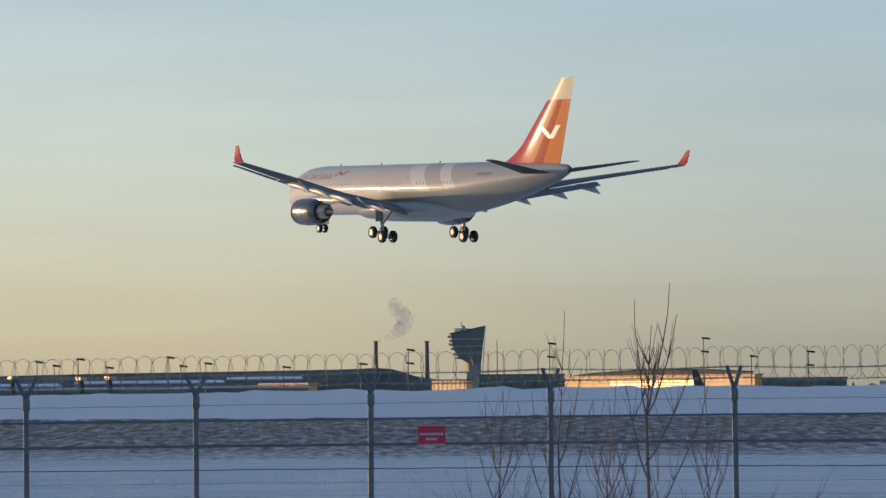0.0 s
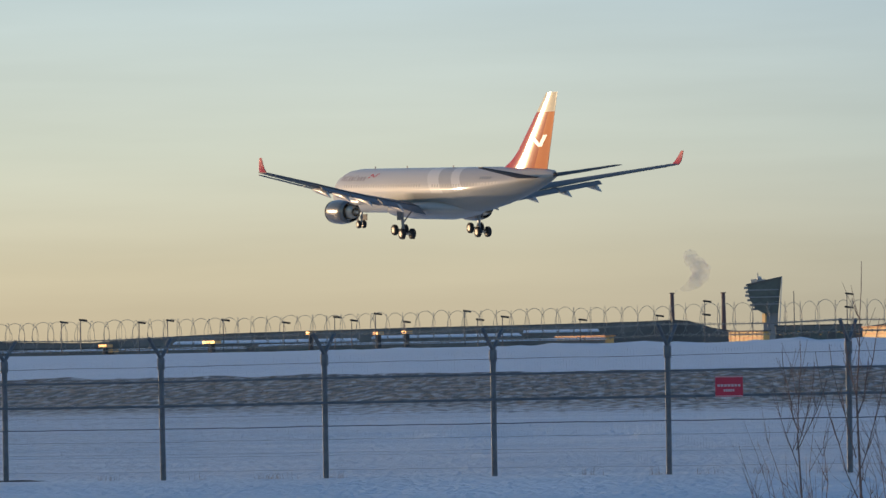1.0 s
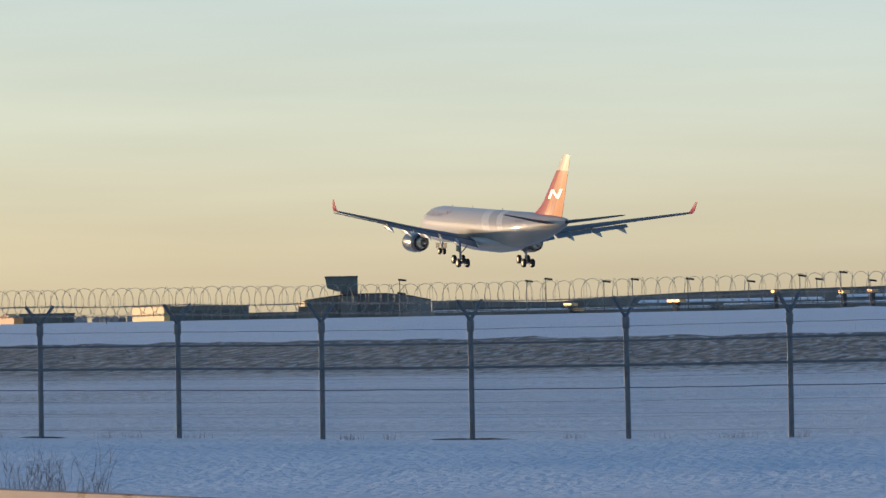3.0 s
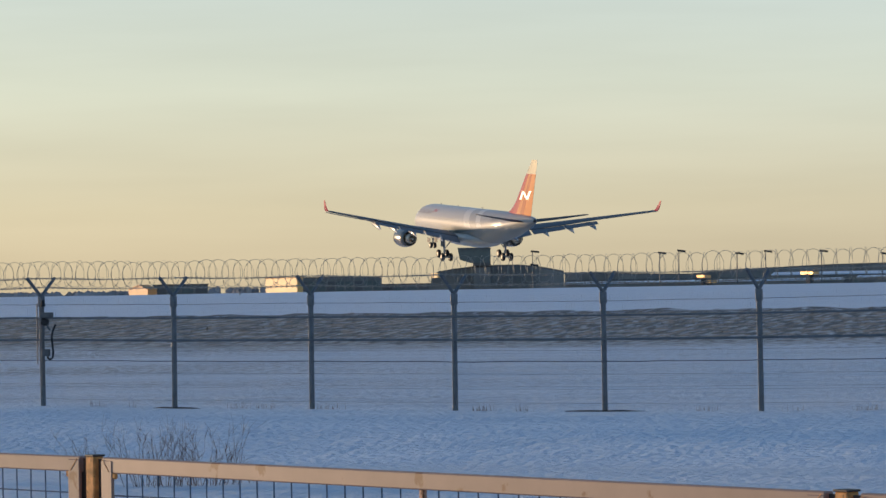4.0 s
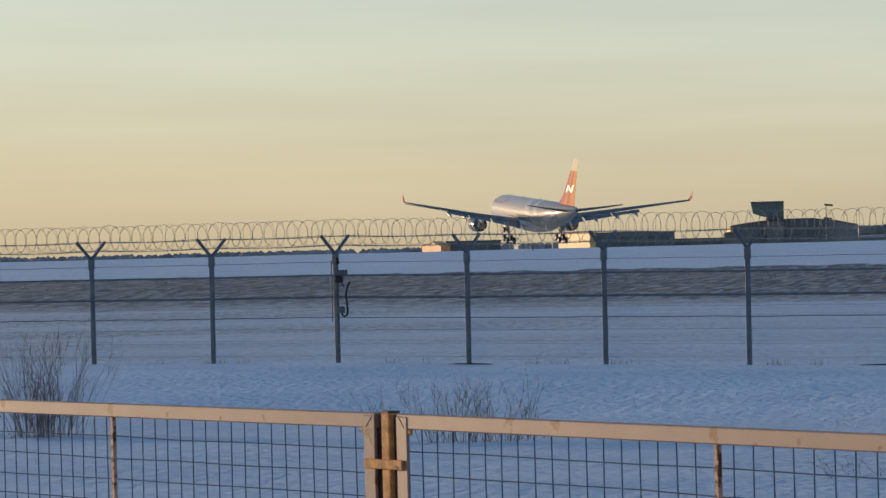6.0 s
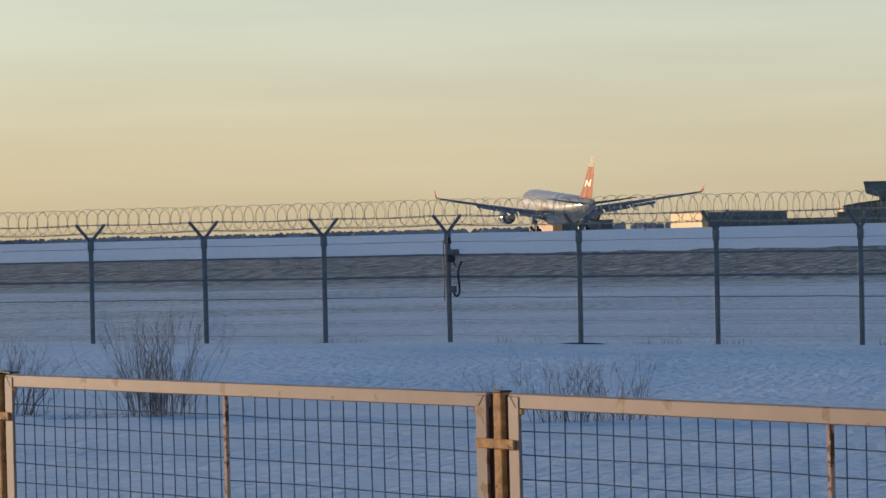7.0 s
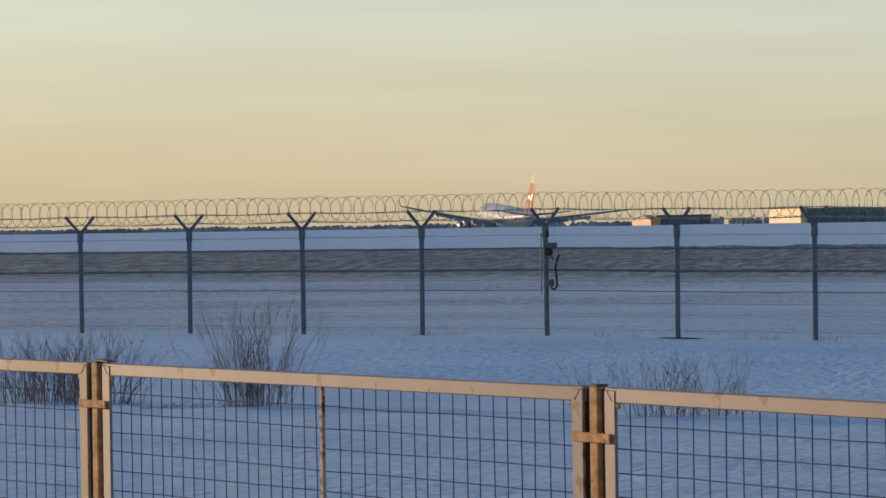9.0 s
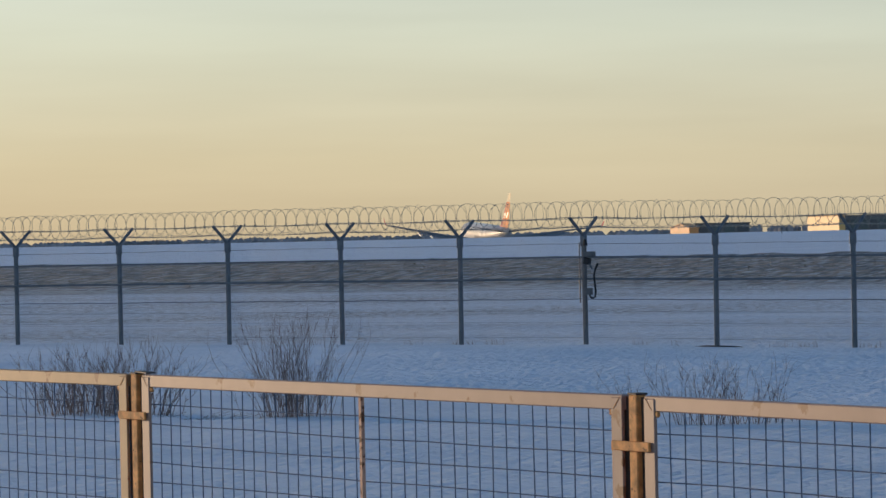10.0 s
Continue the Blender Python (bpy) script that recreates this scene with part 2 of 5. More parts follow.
for dull in (CLAD, BRICKORANGE):
    dull.node_tree.nodes["Principled BSDF"].inputs["Specular IOR Level"].default_value = 0.32
# the sun's golden reflection is part of this base colour
SUNGLASS = material("hall_glazing_sun_gold", (0.92, 0.60, 0.26), 0.47, 0.55, 0.2, 0.12)
# gold of the sun's reflection put into the colour, for glints
GILT = material("sun_glint_gold", (0.95, 0.55, 0.24), 0.5, 0.6, 0.15, 0.3)
CHIMNEY = material("chimney_brick", (0.16, 0.10, 0.09), 0.8, 0, 0.2, 0.1)
FOREST = material("far_forest", (0.30, 0.27, 0.25), 0.9, 0, 0.4, 0.02)


def fin_material():
    """Slanted crimson, light orange, rust and orange stripes with a cream top."""
    m = bpy.data.materials.new("fin_livery")
    m.use_nodes = True
    n, l = m.node_tree.nodes, m.node_tree.links
    b = n["Principled BSDF"]
    b.inputs["Roughness"].default_value = 0.5
    b.inputs["Specular IOR Level"].default_value = 0.02
    b.inputs["Coat Weight"].default_value, b.inputs["Coat Roughness"].default_value = 0.65, 0.085
    tc = n.new("ShaderNodeTexCoord")
    sep = n.new("ShaderNodeSeparateXYZ")
    l.new(tc.outputs["Object"], sep.inputs[0])
    # share of the chord behind the leading edge
    lead = n.new("ShaderNodeMath"); lead.operation = "MULTIPLY_ADD"
    lead.inputs[1].default_value, lead.inputs[2].default_value = FIN_LEAD[0], FIN_LEAD[1]
    l.new(sep.outputs["Z"], lead.inputs[0])
    back = n.new("ShaderNodeMath"); back.operation = "SUBTRACT"
    l.new(lead.outputs[0], back.inputs[0]); l.new(sep.outputs["X"], back.inputs[1])
    chord = n.new("ShaderNodeMath"); chord.operation = "MULTIPLY_ADD"
    chord.inputs[1].default_value, chord.inputs[2].default_value = FIN_CHORD[0], FIN_CHORD[1]
    l.new(sep.outputs["Z"], chord.inputs[0])
    u = n.new("ShaderNodeMath"); u.operation = "DIVIDE"
    l.new(back.outputs[0], u.inputs[0]); l.new(chord.outputs[0], u.inputs[1])
    r = n.new("ShaderNodeValToRGB")
    r.color_ramp.interpolation = "CONSTANT"
    e = r.color_ramp.elements
    e[0].position, e[0].color = 0.0, (0.56, 0.05, 0.05, 1)
    e[1].position, e[1].color = 0.34, (0.74, 0.21, 0.07, 1)
    k = e.new(0.50); k.color = (0.50, 0.08, 0.028, 1)
    k = e.new(0.68); k.color = (0.80, 0.23, 0.065, 1)
    l.new(u.outputs[0], r.inputs["Fac"])
    top = n.new("ShaderNodeMath"); top.operation = "GREATER_THAN"
    top.inputs[1].default_value = 14.6
    l.new(sep.outputs["Z"], top.inputs[0])
    mix = n.new("ShaderNodeMix"); mix.data_type = "RGBA"
    l.new(top.outputs[0], mix.inputs[0]); l.new(r.outputs["Color"], mix.inputs[6])
    mix.inputs[7].default_value = (0.86, 0.72, 0.47, 1)
    l.new(mix.outputs[2], b.inputs["Base Color"])
    return m


# fin: leading edge x = a z + b, chord = c z + d
FIN_LEAD = (-1.054, -9.59)
FIN_CHORD = (-0.753, 15.42)
FINPAINT = fin_material()


# ------------------------------------------------------------------ mesh helpers
def part(name, bm, mat, parent=None, label="", smooth=False):
    me = bpy.data.meshes.new(name)
    bmesh.ops.recalc_face_normals(bm, faces=bm.faces)
    bm.to_mesh(me)
    bm.free()
    for p in me.polygons:
        p.use_smooth = smooth and len(p.vertices) <= 4
    if smooth:
        caps = {k for p in me.polygons if len(p.vertices) > 4 for k in p.edge_keys}
        for ed in me.edges:
            ed.use_edge_sharp = ed.key in caps
    me.materials.append(mat)
    ob = new(name, me)
    ob.parent = parent
    return tagged(ob, label)


def raw(name, verts, faces, mat, parent=None, label="", smooth=False):
    me = bpy.data.meshes.new(name)
    me.from_pydata([tuple(v) for v in verts], [], [tuple(f) for f in faces])
    if smooth:
        me.polygons.foreach_set("use_smooth", [True] * len(me.polygons))
    me.materials.append(mat)
    ob = new(name, me)
    ob.parent = parent
    return tagged(ob, label)


def root(name, m, label, category, group="", kind=""):
    ob = new(name)
    ob.matrix_basis = m
    return tagged(ob, label, category, group, kind)


def box(bm, c, s, m=None, bevel=0.0):
    g = bmesh.ops.create_cube(bm, size=1.0)["verts"]
    t = Matrix.Translation(c) @ (m or Matrix()) @ Matrix.Diagonal((*s, 1))
    bmesh.ops.transform(bm, matrix=t, verts=g)
    if bevel:
        bmesh.ops.bevel(bm, geom=list({e for v in g for e in v.link_edges}), offset=bevel, segments=1, affect="EDGES")
    return bm


def tube(bm, a, b, r1, r2=None, n=8):
    a, b = Vector(a), Vector(b)
    g = bmesh.ops.create_cone(bm, cap_ends=True, segments=n, radius1=r1, radius2=r1 if r2 is None else r2, depth=(b - a).length)["verts"]
    m = Matrix.Translation((a + b) / 2) @ (b - a).to_track_quat("Z", "Y").to_matrix().to_4x4()
    bmesh.ops.transform(bm, matrix=m, verts=g)
    return bm


def loft(rings, closed_ends=True):
    """A skin over rings of equally many points."""
    bm = bmesh.new()
    rows = [[bm.verts.new(p) for p in ring] for ring in rings]
    n = len(rows[0])
    for a, b in zip(rows, rows[1:]):
        for i in range(n):
            bm.faces.new((a[i], a[(i + 1) % n], b[(i + 1) % n], b[i]))
    if closed_ends:
        bm.faces.new(rows[0])
        bm.faces.new(rows[-1][::-1])
    return bm


def lathe(profile, n=24, axis="x", centre=(0, 0, 0), closed=False):
    """A turned body: profile of (along, radius)."""
    rings = []
    for s, r in profile:
        ring = []
        for i in range(n):
            a = 2 * math.pi * i / n
            c, d = r * math.cos(a), r * math.sin(a)
            p = (s, c, d) if axis == "x" else (c, s, d) if axis == "y" else (c, d, s)
            ring.append(tuple(p[k] + centre[k] for k in range(3)))
        rings.append(ring)
    return loft(rings, not closed)


class Sticks:
    """Many thin tapered rods gathered in one mesh."""
    def __init__(self):
        self.v, self.f = [], []

    def add(self, a, b, r1, r2=None, n=4):
        a, b = Vector(a), Vector(b)
        r2 = r1 if r2 is None else r2
        d = (b - a).normalized()
        u = d.orthogonal().normalized()
        w = d.cross(u)
        k = len(self.v)
        for p, r in ((a, r1), (b, r2)):
            for i in range(n):
                t = 2 * math.pi * i / n
                self.v.append(p + u * (r * math.cos(t)) + w * (r * math.sin(t)))
        for i in range(n):
            j = (i + 1) % n
            self.f.append((k + i, k + j, k + n + j, k + n + i))

    def path(self, pts, r, n=4, r_end=None):
        """One unbroken rod through the points."""
        pts = [Vector(p) for p in pts]
        k = len(self.v)
        m = len(pts)
        for i, p in enumerate(pts):
            d = (pts[min(i + 1, m - 1)] - pts[max(i - 1, 0)]).normalized()
            u = d.cross(Vector((0.13, 0.31, 0.94)))
            u = u.normalized() if u.length > 1e-4 else d.orthogonal().normalized()
            w = d.cross(u)
            rr = r if r_end is None else r + (r_end - r) * i / (m - 1)
            for j in range(n):
                t = 2 * math.pi * j / n
                self.v.append(p + u * (rr * math.cos(t)) + w * (rr * math.sin(t)))
        for i in range(m - 1):
            for j in range(n):
                q = (j + 1) % n
                self.f.append((k + i * n + j, k + i * n + q, k + (i + 1) * n + q, k + (i + 1) * n + j))

    def mesh(self, name, mat, parent=None, label=""):
        return raw(name, self.v, self.f, mat, parent, label)


# ------------------------------------------------------------------ ground
def smooth(a, b, v):
    t = min(1.0, max(0.0, (v - a) / (b - a)))
    return t * t * (3 - 2 * t)


def ground_z(x, y):
    d = math.hypot(x, y)
    q = x * FN[0] + y * FN[1]
    z = 0.0
    n1 = noise.noise((x * 0.05, y * 0.05, 0.0))
    n2 = noise.noise((x * 0.4, y * 0.4, 3.0))
    if y > 0:
        rise = smooth(BERM_A, BERM_B, q + 2 * n1)
        z += 0.82 * rise + 0.11 * math.exp(-((q - BERM_B - 1) / 2.5) ** 2) * (0.6 + n2 + 0.7 * noise.noise((x * 0.9, y * 0.9, 2.0)))
        z += 0.80 * smooth(170, 700, d) - 5.4 * smooth(720, 1040, d)
    # the field before the fence lies a little lower than the strip under it
    z -= 0.25 * (1 - smooth(51, 59.5, q + 1.5 * n1))
    z -= 0.17 * math.exp(-((q - 50.5 + n1) / 3.6) ** 2)
    along = x * FR[0] + y * FR[1]
    if 40 < q < 90:
        z -= 0.09 * math.exp(-((along + 35) / 9.0) ** 2)
    if d > 6:
        z += 0.05 * n1 + 0.03 * noise.noise((x * 0.15, y * 0.15, 7.0))
    # ploughed snow along the crest
    if 640 < d < 740 and x > -95:
        lump = 0.7 * noise.noise((x * 0.12, y * 0.03, 1.0)) + 0.9 * noise.noise((x * 0.22, y * 0.05, 5.0)) + 1.7 * noise.noise((x * 0.42, y * 0.11, 8.0))
        z += math.exp(-((d - 690) / 14.0) ** 2) * smooth(-95, -10, x) * (0.35 + 0.5 * lump)
    z += 0.02 * n2 * (1 if d < 150 else 0.3)
    return z


def ground():
    angles = [radians(a) for a in np.arange(-9, 29.01, 0.22)] + [radians(a) for a in range(33, 350, 4)]
    radii = [0.0]
    r = 1.5
    while r < 4900:
        radii.append(r)
        r += min(r * 0.022, 0.9 if 105 < r < 235 else 4.0 if 640 < r < 740 else 1e9)
    radii.append(4900)
    na = len(angles)
    verts = [(0, 0, ground_z(0, 0))]
    for r in radii[1:]:
        for a in angles:
            x, y = -math.sin(a) * r, math.cos(a) * r
            verts.append((x, y, ground_z(x, y)))
    faces = [(0, 1 + i, 1 + (i + 1) % na) for i in range(na)]
    for k in range(len(radii) - 2):
        o = 1 + k * na
        for i in range(na):
            j = (i + 1) % na
            faces.append((o + i, o + na + i, o + na + j, o + j))
    g = raw("ground", verts, faces, SNOW, smooth=True)
    tagged(g, "snow-covered airfield ground with a grassy bank", "ground", kind="structure")


ground()


# ------------------------------------------------------------------ security fence
def fence_point(k, across=0.0):
    s = (k - FENCE_K0) * BAY
    d = FENCE_D + across
    return FN[0] * d + FR[0] * s, FN[1] * d + FR[1] * s


POST_H, ARM_OUT, ARM_UP = 2.045, 0.43, 0.35


def security_fence():
    fence = root("security_fence", Matrix(), "grey steel mesh security fence with razor wire along a snowy field", "fence")
    turn = FENCE_AZ
    rot = Matrix.Rotation(turn, 4, "Z")
    K = range(-3, 18)
    bm = bmesh.new()
    box(bm, (0, 0, POST_H / 2 - 0.1), (0.075, 0.075, POST_H + 0.2), bevel=0.008)
    post_me = part("post", bm, STEEL, fence)
    bm = bmesh.new()
    box(bm, (0, 0, 0), (0.05, 0.05, math.hypot(ARM_OUT, ARM_UP)), bevel=0.006)
    arm_mesh = part("arm", bm, STEEL, fence)
    lean = math.atan2(ARM_OUT, ARM_UP)
    bm = bmesh.new()
    box(bm, (0, 0, POST_H - 0.09), (0.10, 0.10, 0.2), bevel=0.01)
    collar_mesh = part("collar", bm, STEEL, fence)
    first = True
    for k in K:
        x, y = fence_point(k)
        z = ground_z(x, y)
        post = post_me if first else new("post", post_me.data)
        post.parent = fence
        post.matrix_basis = Matrix.Translation((x, y, z)) @ rot @ pose(0, 0, 0, random.uniform(-0.4, 0.4), random.uniform(-0.4, 0.4))
        for s in (1, -1):
            arm = arm_mesh if first and s == 1 else new("arm", arm_mesh.data)
            arm.parent = post
            arm.matrix_basis = Matrix.Translation((0, s * ARM_OUT / 2, POST_H + ARM_UP / 2)) @ Matrix.Rotation(-s * lean, 4, "X")
        col = collar_mesh if first else new("collar", collar_mesh.data)
        col.parent = post
        first = False
    for k in list(K)[:-1]:
        a, b = fence_point(k), fence_point(k + 1)
        za, zb = ground_z(*a), ground_z(*b)
        ps = lambda t, h, across=0.0: (a[0] + (b[0] - a[0]) * t + FN[0] * across, a[1] + (b[1] - a[1]) * t + FN[1] * across, za + (zb - za) * t + h)
        for h, w in ((1.65, 0.035), (1.24, 0.045)):
            s = Sticks()
            s.add(ps(0, h, -0.05), ps(1, h, -0.05), w / 2, n=6)
            s.mesh("rail", STEEL, fence)
        s = Sticks()
        for h, w in ((0.86, 0.020), (1.90, 0.010), (0.64, 0.007), (0.43, 0.005), (0.38, 0.005), (0.14, 0.006), (1.45, 0.006), (1.05, 0.006)):
            s.path([ps(i / 8, h + random.uniform(-0.006, 0.006), -0.045) for i in range(9)], w / 2, 3)
        for i in range(1, 60):
            s.add(ps(i / 60, 0.06, -0.045), ps(i / 60, 2.02, -0.045), 0.0006, n=3)
        tagged(s.mesh("mesh_panel", WIRE, fence), kind="stuff")
        for across, h, w in ((ARM_OUT, POST_H + ARM_UP, 0.012), (-ARM_OUT, POST_H + ARM_UP, 0.012), (ARM_OUT * 0.5, POST_H + ARM_UP * 0.5, 0.010), (-ARM_OUT * 0.5, POST_H + ARM_UP * 0.5, 0.010)):
            s = Sticks()
            sag = lambda t: h - 0.03 * math.sin(math.pi * t)
            s.path([ps(i / 6, sag(i / 6), across) for i in range(7)], w / 2, 4)
            for i in range(1, 27):
                t = i / 27 + random.uniform(-0.01, 0.01)
                for lean_ in (-1, 1):
                    dx_, dz_ = random.uniform(0.006, 0.018) / BAY * lean_, random.uniform(0.018, 0.034)
                    s.add(ps(t - dx_, sag(t) - dz_, across), ps(t + dx_, sag(t) + dz_, across), 0.0028, n=3)
            s.mesh("barbed_wire", RAZOR, fence)
        # concertina of blade wire: hoops clipped together, slanting one way and the other
        s = Sticks()
        hoops = 11
        for i in range(2 * hoops):
            t = (i + 0.5) / (2 * hoops) + random.uniform(-0.006, 0.006)
            rad = 0.245 + random.uniform(-0.012, 0.012)
            yaw = radians((19 if i % 2 else -19) + random.uniform(-5, 5))
            zc = POST_H + ARM_UP + 0.06 + random.uniform(-0.012, 0.012)
            hoop = []
            for q in range(23):
                a_ = 2 * math.pi * q / 22
                hoop.append(ps(t + rad * math.cos(a_) * math.sin(yaw) / BAY, zc + rad * math.sin(a_), rad * math.cos(a_) * math.cos(yaw)))
            s.path(hoop, 0.0046 if i % 2 else 0.0036, 3)
        tagged(s.mesh("razor_coil", RAZOR, fence), kind="stuff")
    return fence


fence = security_fence()


# ------------------------------------------------------------------ wire-grid gate panels in front
GATE_Z = EYE - 0.436
GATE_POSTS = [(-8.02, 14.02), (-5.60, 12.19), (-3.27, 10.30), (-1.02, 8.30), (1.2, 6.3)]


def grid_panel(a, b, n, paint):
    dx, dy = b[0] - a[0], b[1] - a[1]
    length = math.hypot(dx, dy)
    m = Matrix.Translation((a[0], a[1], 0)) @ Matrix.Rotation(math.atan2(dy, dx), 4, "Z")
    p = root("grid_panel", m, "tan-painted steel frame panel with a welded wire grid", "fence panel", "panels of the low fence")
    l0, l1, z0, z1 = 0.055, length - 0.055, -0.1, GATE_Z
    bm = bmesh.new()
    box(bm, ((l0 + l1) / 2, 0, z1 - 0.02), (l1 - l0, 0.026, 0.041), bevel=0.003)
    part("top_rail", bm, paint, p)
    bm = bmesh.new()
    box(bm, ((l0 + l1) / 2, 0, z0 + 0.02), (l1 - l0, 0.026, 0.041), bevel=0.003)
    part("bottom_rail", bm, paint, p)
    for x in (l0 + 0.019, l1 - 0.019):
        bm = bmesh.new()
        box(bm, (x + (0.008 if x < l1 / 2 else -0.008), -0.010, (z0 + z1) / 2 - 0.003), (0.054, 0.010, z1 - z0 - 0.008), bevel=0.002)
        part("stile", bm, paint, p)
    bm = bmesh.new()
    box(bm, (length / 2, 0.0, (z0 + z1) / 2 - 0.005), (0.018, 0.012, z1 - z0 - 0.05), bevel=0.002)
    part("middle_bar", bm, PEELED, p, "rusted middle bar")
    # mitred weld seams at the top corners, rust bleeding out of them
    for x, way in ((l0 + 0.019, 1), (l1 - 0.019, -1)):
        bm = bmesh.new()
        box(bm, (x + way * 0.006, -0.0153, z1 - 0.021), (0.046, 0.0012, 0.0018), pose(0, 0, 0, 0, 45 * way, 0))
        part("weld_seam", bm, RUSTY, p, "rusted mitred weld seam")
        bm = bmesh.new()
        box(bm, (x + way * 0.040, -0.008, z1 - 0.047), (0.022, 0.010, 0.018), bevel=0.004)
        part("weld_bead", bm, RUSTY, p, "rusted weld bead in the corner")
    for i in range(1, n):
        if i == n // 2:
            continue
        x = l0 + (l1 - l0) * i / n
        s = Sticks()
        w = random.uniform(-0.006, 0.006)
        s.path([(x, 0.018, z0), (x - w, 0.018, z0 + 0.35), (x + w, 0.018, z1 - 0.4), (x, 0.018, z1 - 0.03)], 0.0018, 4)
        s.mesh("grid_wire", GRIDWIRE, p)
    z = z1 - 0.10
    while z > z0 + 0.05:
        s = Sticks()
        s.path([(l0 + (l1 - l0) * i / 8, 0.014, z + random.uniform(-0.0025, 0.0025)) for i in range(9)], 0.0018, 4)
        s.mesh("grid_wire", GRIDWIRE, p)
        z -= 0.0637
    return p


def panel_post(at, along, bent_plate=False):
    m = Matrix.Translation((at[0], at[1], 0)) @ Matrix.Rotation(along, 4, "Z")
    p = root("panel_post", m, "rust-streaked square steel post clamped between panels", "post", "posts of the low fence")
    bm = bmesh.new()
    box(bm, (0, 0.0, GATE_Z / 2 - 0.2), (0.040, 0.034, GATE_Z + 0.404), bevel=0.003)
    part("tube", bm, RUSTY, p)
    # added dark strips stand in for the shade beside the tube
    for s in (-1, 1):
        bm = bmesh.new()
        box(bm, (s * 0.042, 0.002, GATE_Z / 2 - 0.1), (0.048, 0.006, GATE_Z + 0.19))
        part("gap_shade", bm, BROWN, p, "dark strip standing for the shade in the gap")
    for z in (GATE_Z - 0.135, GATE_Z - 0.9, 0.2):
        bm = bmesh.new()
        box(bm, (0, -0.024, z), (0.19, 0.008, 0.026), bevel=0.002)
        part("clamp", bm, RUSTY, p, "rusted clamp strip")
    bm = bmesh.new()
    box(bm, (0, 0, GATE_Z + 0.004), (0.044, 0.038, 0.005), bevel=0.001)
    part("cap", bm, BROWN, p)
    if bent_plate:
        bm = bmesh.new()
        box(bm, (0.055, 0, GATE_Z + 0.008), (0.08, 0.036, 0.004), pose(0, 0, 0, 0, 3, 0))
        part("loose_plate", bm, BROWN, p, "dark bent plate on the post top")
    return p


for a, b, cells in zip(GATE_POSTS, GATE_POSTS[1:], (40, 40, 37, 40)):
    grid_panel(a, b, cells, YELLOWED if a is GATE_POSTS[0] else TAN)
for i, a in enumerate(GATE_POSTS):
    b = GATE_POSTS[min(i + 1, len(GATE_POSTS) - 1)]
    c = GATE_POSTS[max(i - 1, 0)]
    panel_post(a, math.atan2(b[1] - c[1], b[0] - c[0]), i == 1)


# ------------------------------------------------------------------ aircraft
def ring(x, w, h, z, n=36):
    return [(x, w * math.cos(2 * math.pi * i / n), z + h * math.sin(2 * math.pi * i / n)) for i in range(n)]


FUSE = [  # station, half width, half height, centre height
    (28.9, 0.05, 0.05, 4.60), (28.7, 0.55, 0.5, 4.63), (28.1, 1.15, 1.1, 4.73), (27.0, 1.75, 1.75, 4.95), (25.4, 2.3, 2.32, 5.20),
    (23.5, 2.65, 2.68, 5.35), (21.0, 2.82, 2.82, 5.40), (-8.0, 2.82, 2.82, 5.40), (-12.0, 2.76, 2.68, 5.54), (-16.0, 2.5, 2.35, 5.85),
    (-20.0, 2.05, 1.9, 6.15), (-24.0, 1.45, 1.4, 6.60), (-27.0, 0.9, 0.92, 6.93), (-28.8, 0.5, 0.52, 7.18), (-29.2, 0.28, 0.3, 7.23),
]


def aerofoil(chord, thick, n=9):
    """Closed section from the trailing edge over the top and back: (share behind the nose, height)."""
    out = []
    for i in range(n + 1):
        u = 1 - i / n
        u = u * u if u < 0.5 else u
        out.append((u, thick * 2.6 * math.sqrt(max(u, 0)) * (1 - u) + 0.002))
    for i in range(1, n):
        u = i / n
        u = u * u if u < 0.5 else u
        out.append((u, -thick * 1.7 * math.sqrt(u) * (1 - u) - 0.002))
    return [(u * chord, z * chord) for u, z in out]


FIN_WEDGE = math.tan(radians(4.2))


def fin_half(u):
    """Half thickness of the fin for a unit chord: round nose, then bending gently into a straight wedge."""
    top = FIN_WEDGE * 0.45
    if u < 0.3:
        return top * math.sqrt(max(0.0, 1 - ((0.3 - u) / 0.3) ** 2))
    if u < 0.8:
        return top - FIN_WEDGE * (u - 0.3) ** 2
    return FIN_WEDGE * (1.0 - u)


def fuse_side(x, z):
    """Half width of the fuselage at a station and a height."""
    for (xa, wa, ha, ca), (xb, wb, hb, cb) in zip(FUSE, FUSE[1:]):
        if xb <= x <= xa:
            t = (xa - x) / (xa - xb)
            w, h, c = wa + (wb - wa) * t, ha + (hb - ha) * t, ca + (cb - ca) * t
            return w * math.sqrt(max(0.0, 1 - ((z - c) / h) ** 2))
    return 0.0


def surface(stations, thick):
    """Stations: (leading x, y, z, chord, twist degrees)."""
    rings = []
    for lx, y, z, chord, tw in stations:
        c, s = math.cos(radians(tw)), math.sin(radians(tw))
        rings.append([(lx - (u * c - h * s), y, z + h * c + u * s * -1) for u, h in aerofoil(chord, thick)])
    return loft(rings)


def wing_line(y):
    """Leading edge x, height and chord of the wing at a span y."""
    lx = 9.9 - 0.682 * (y - 2.8)
    z = 3.72 + 0.160 * (y - 2.8) + 0.0003 * (y - 2.8) ** 2
    chord = 10.8 - (y - 2.8) * (10.8 - 6.9) / 6.8 if y < 9.6 else 6.9 - (y - 9.6) * (6.9 - 2.5) / 19.4
    return lx, z, chord


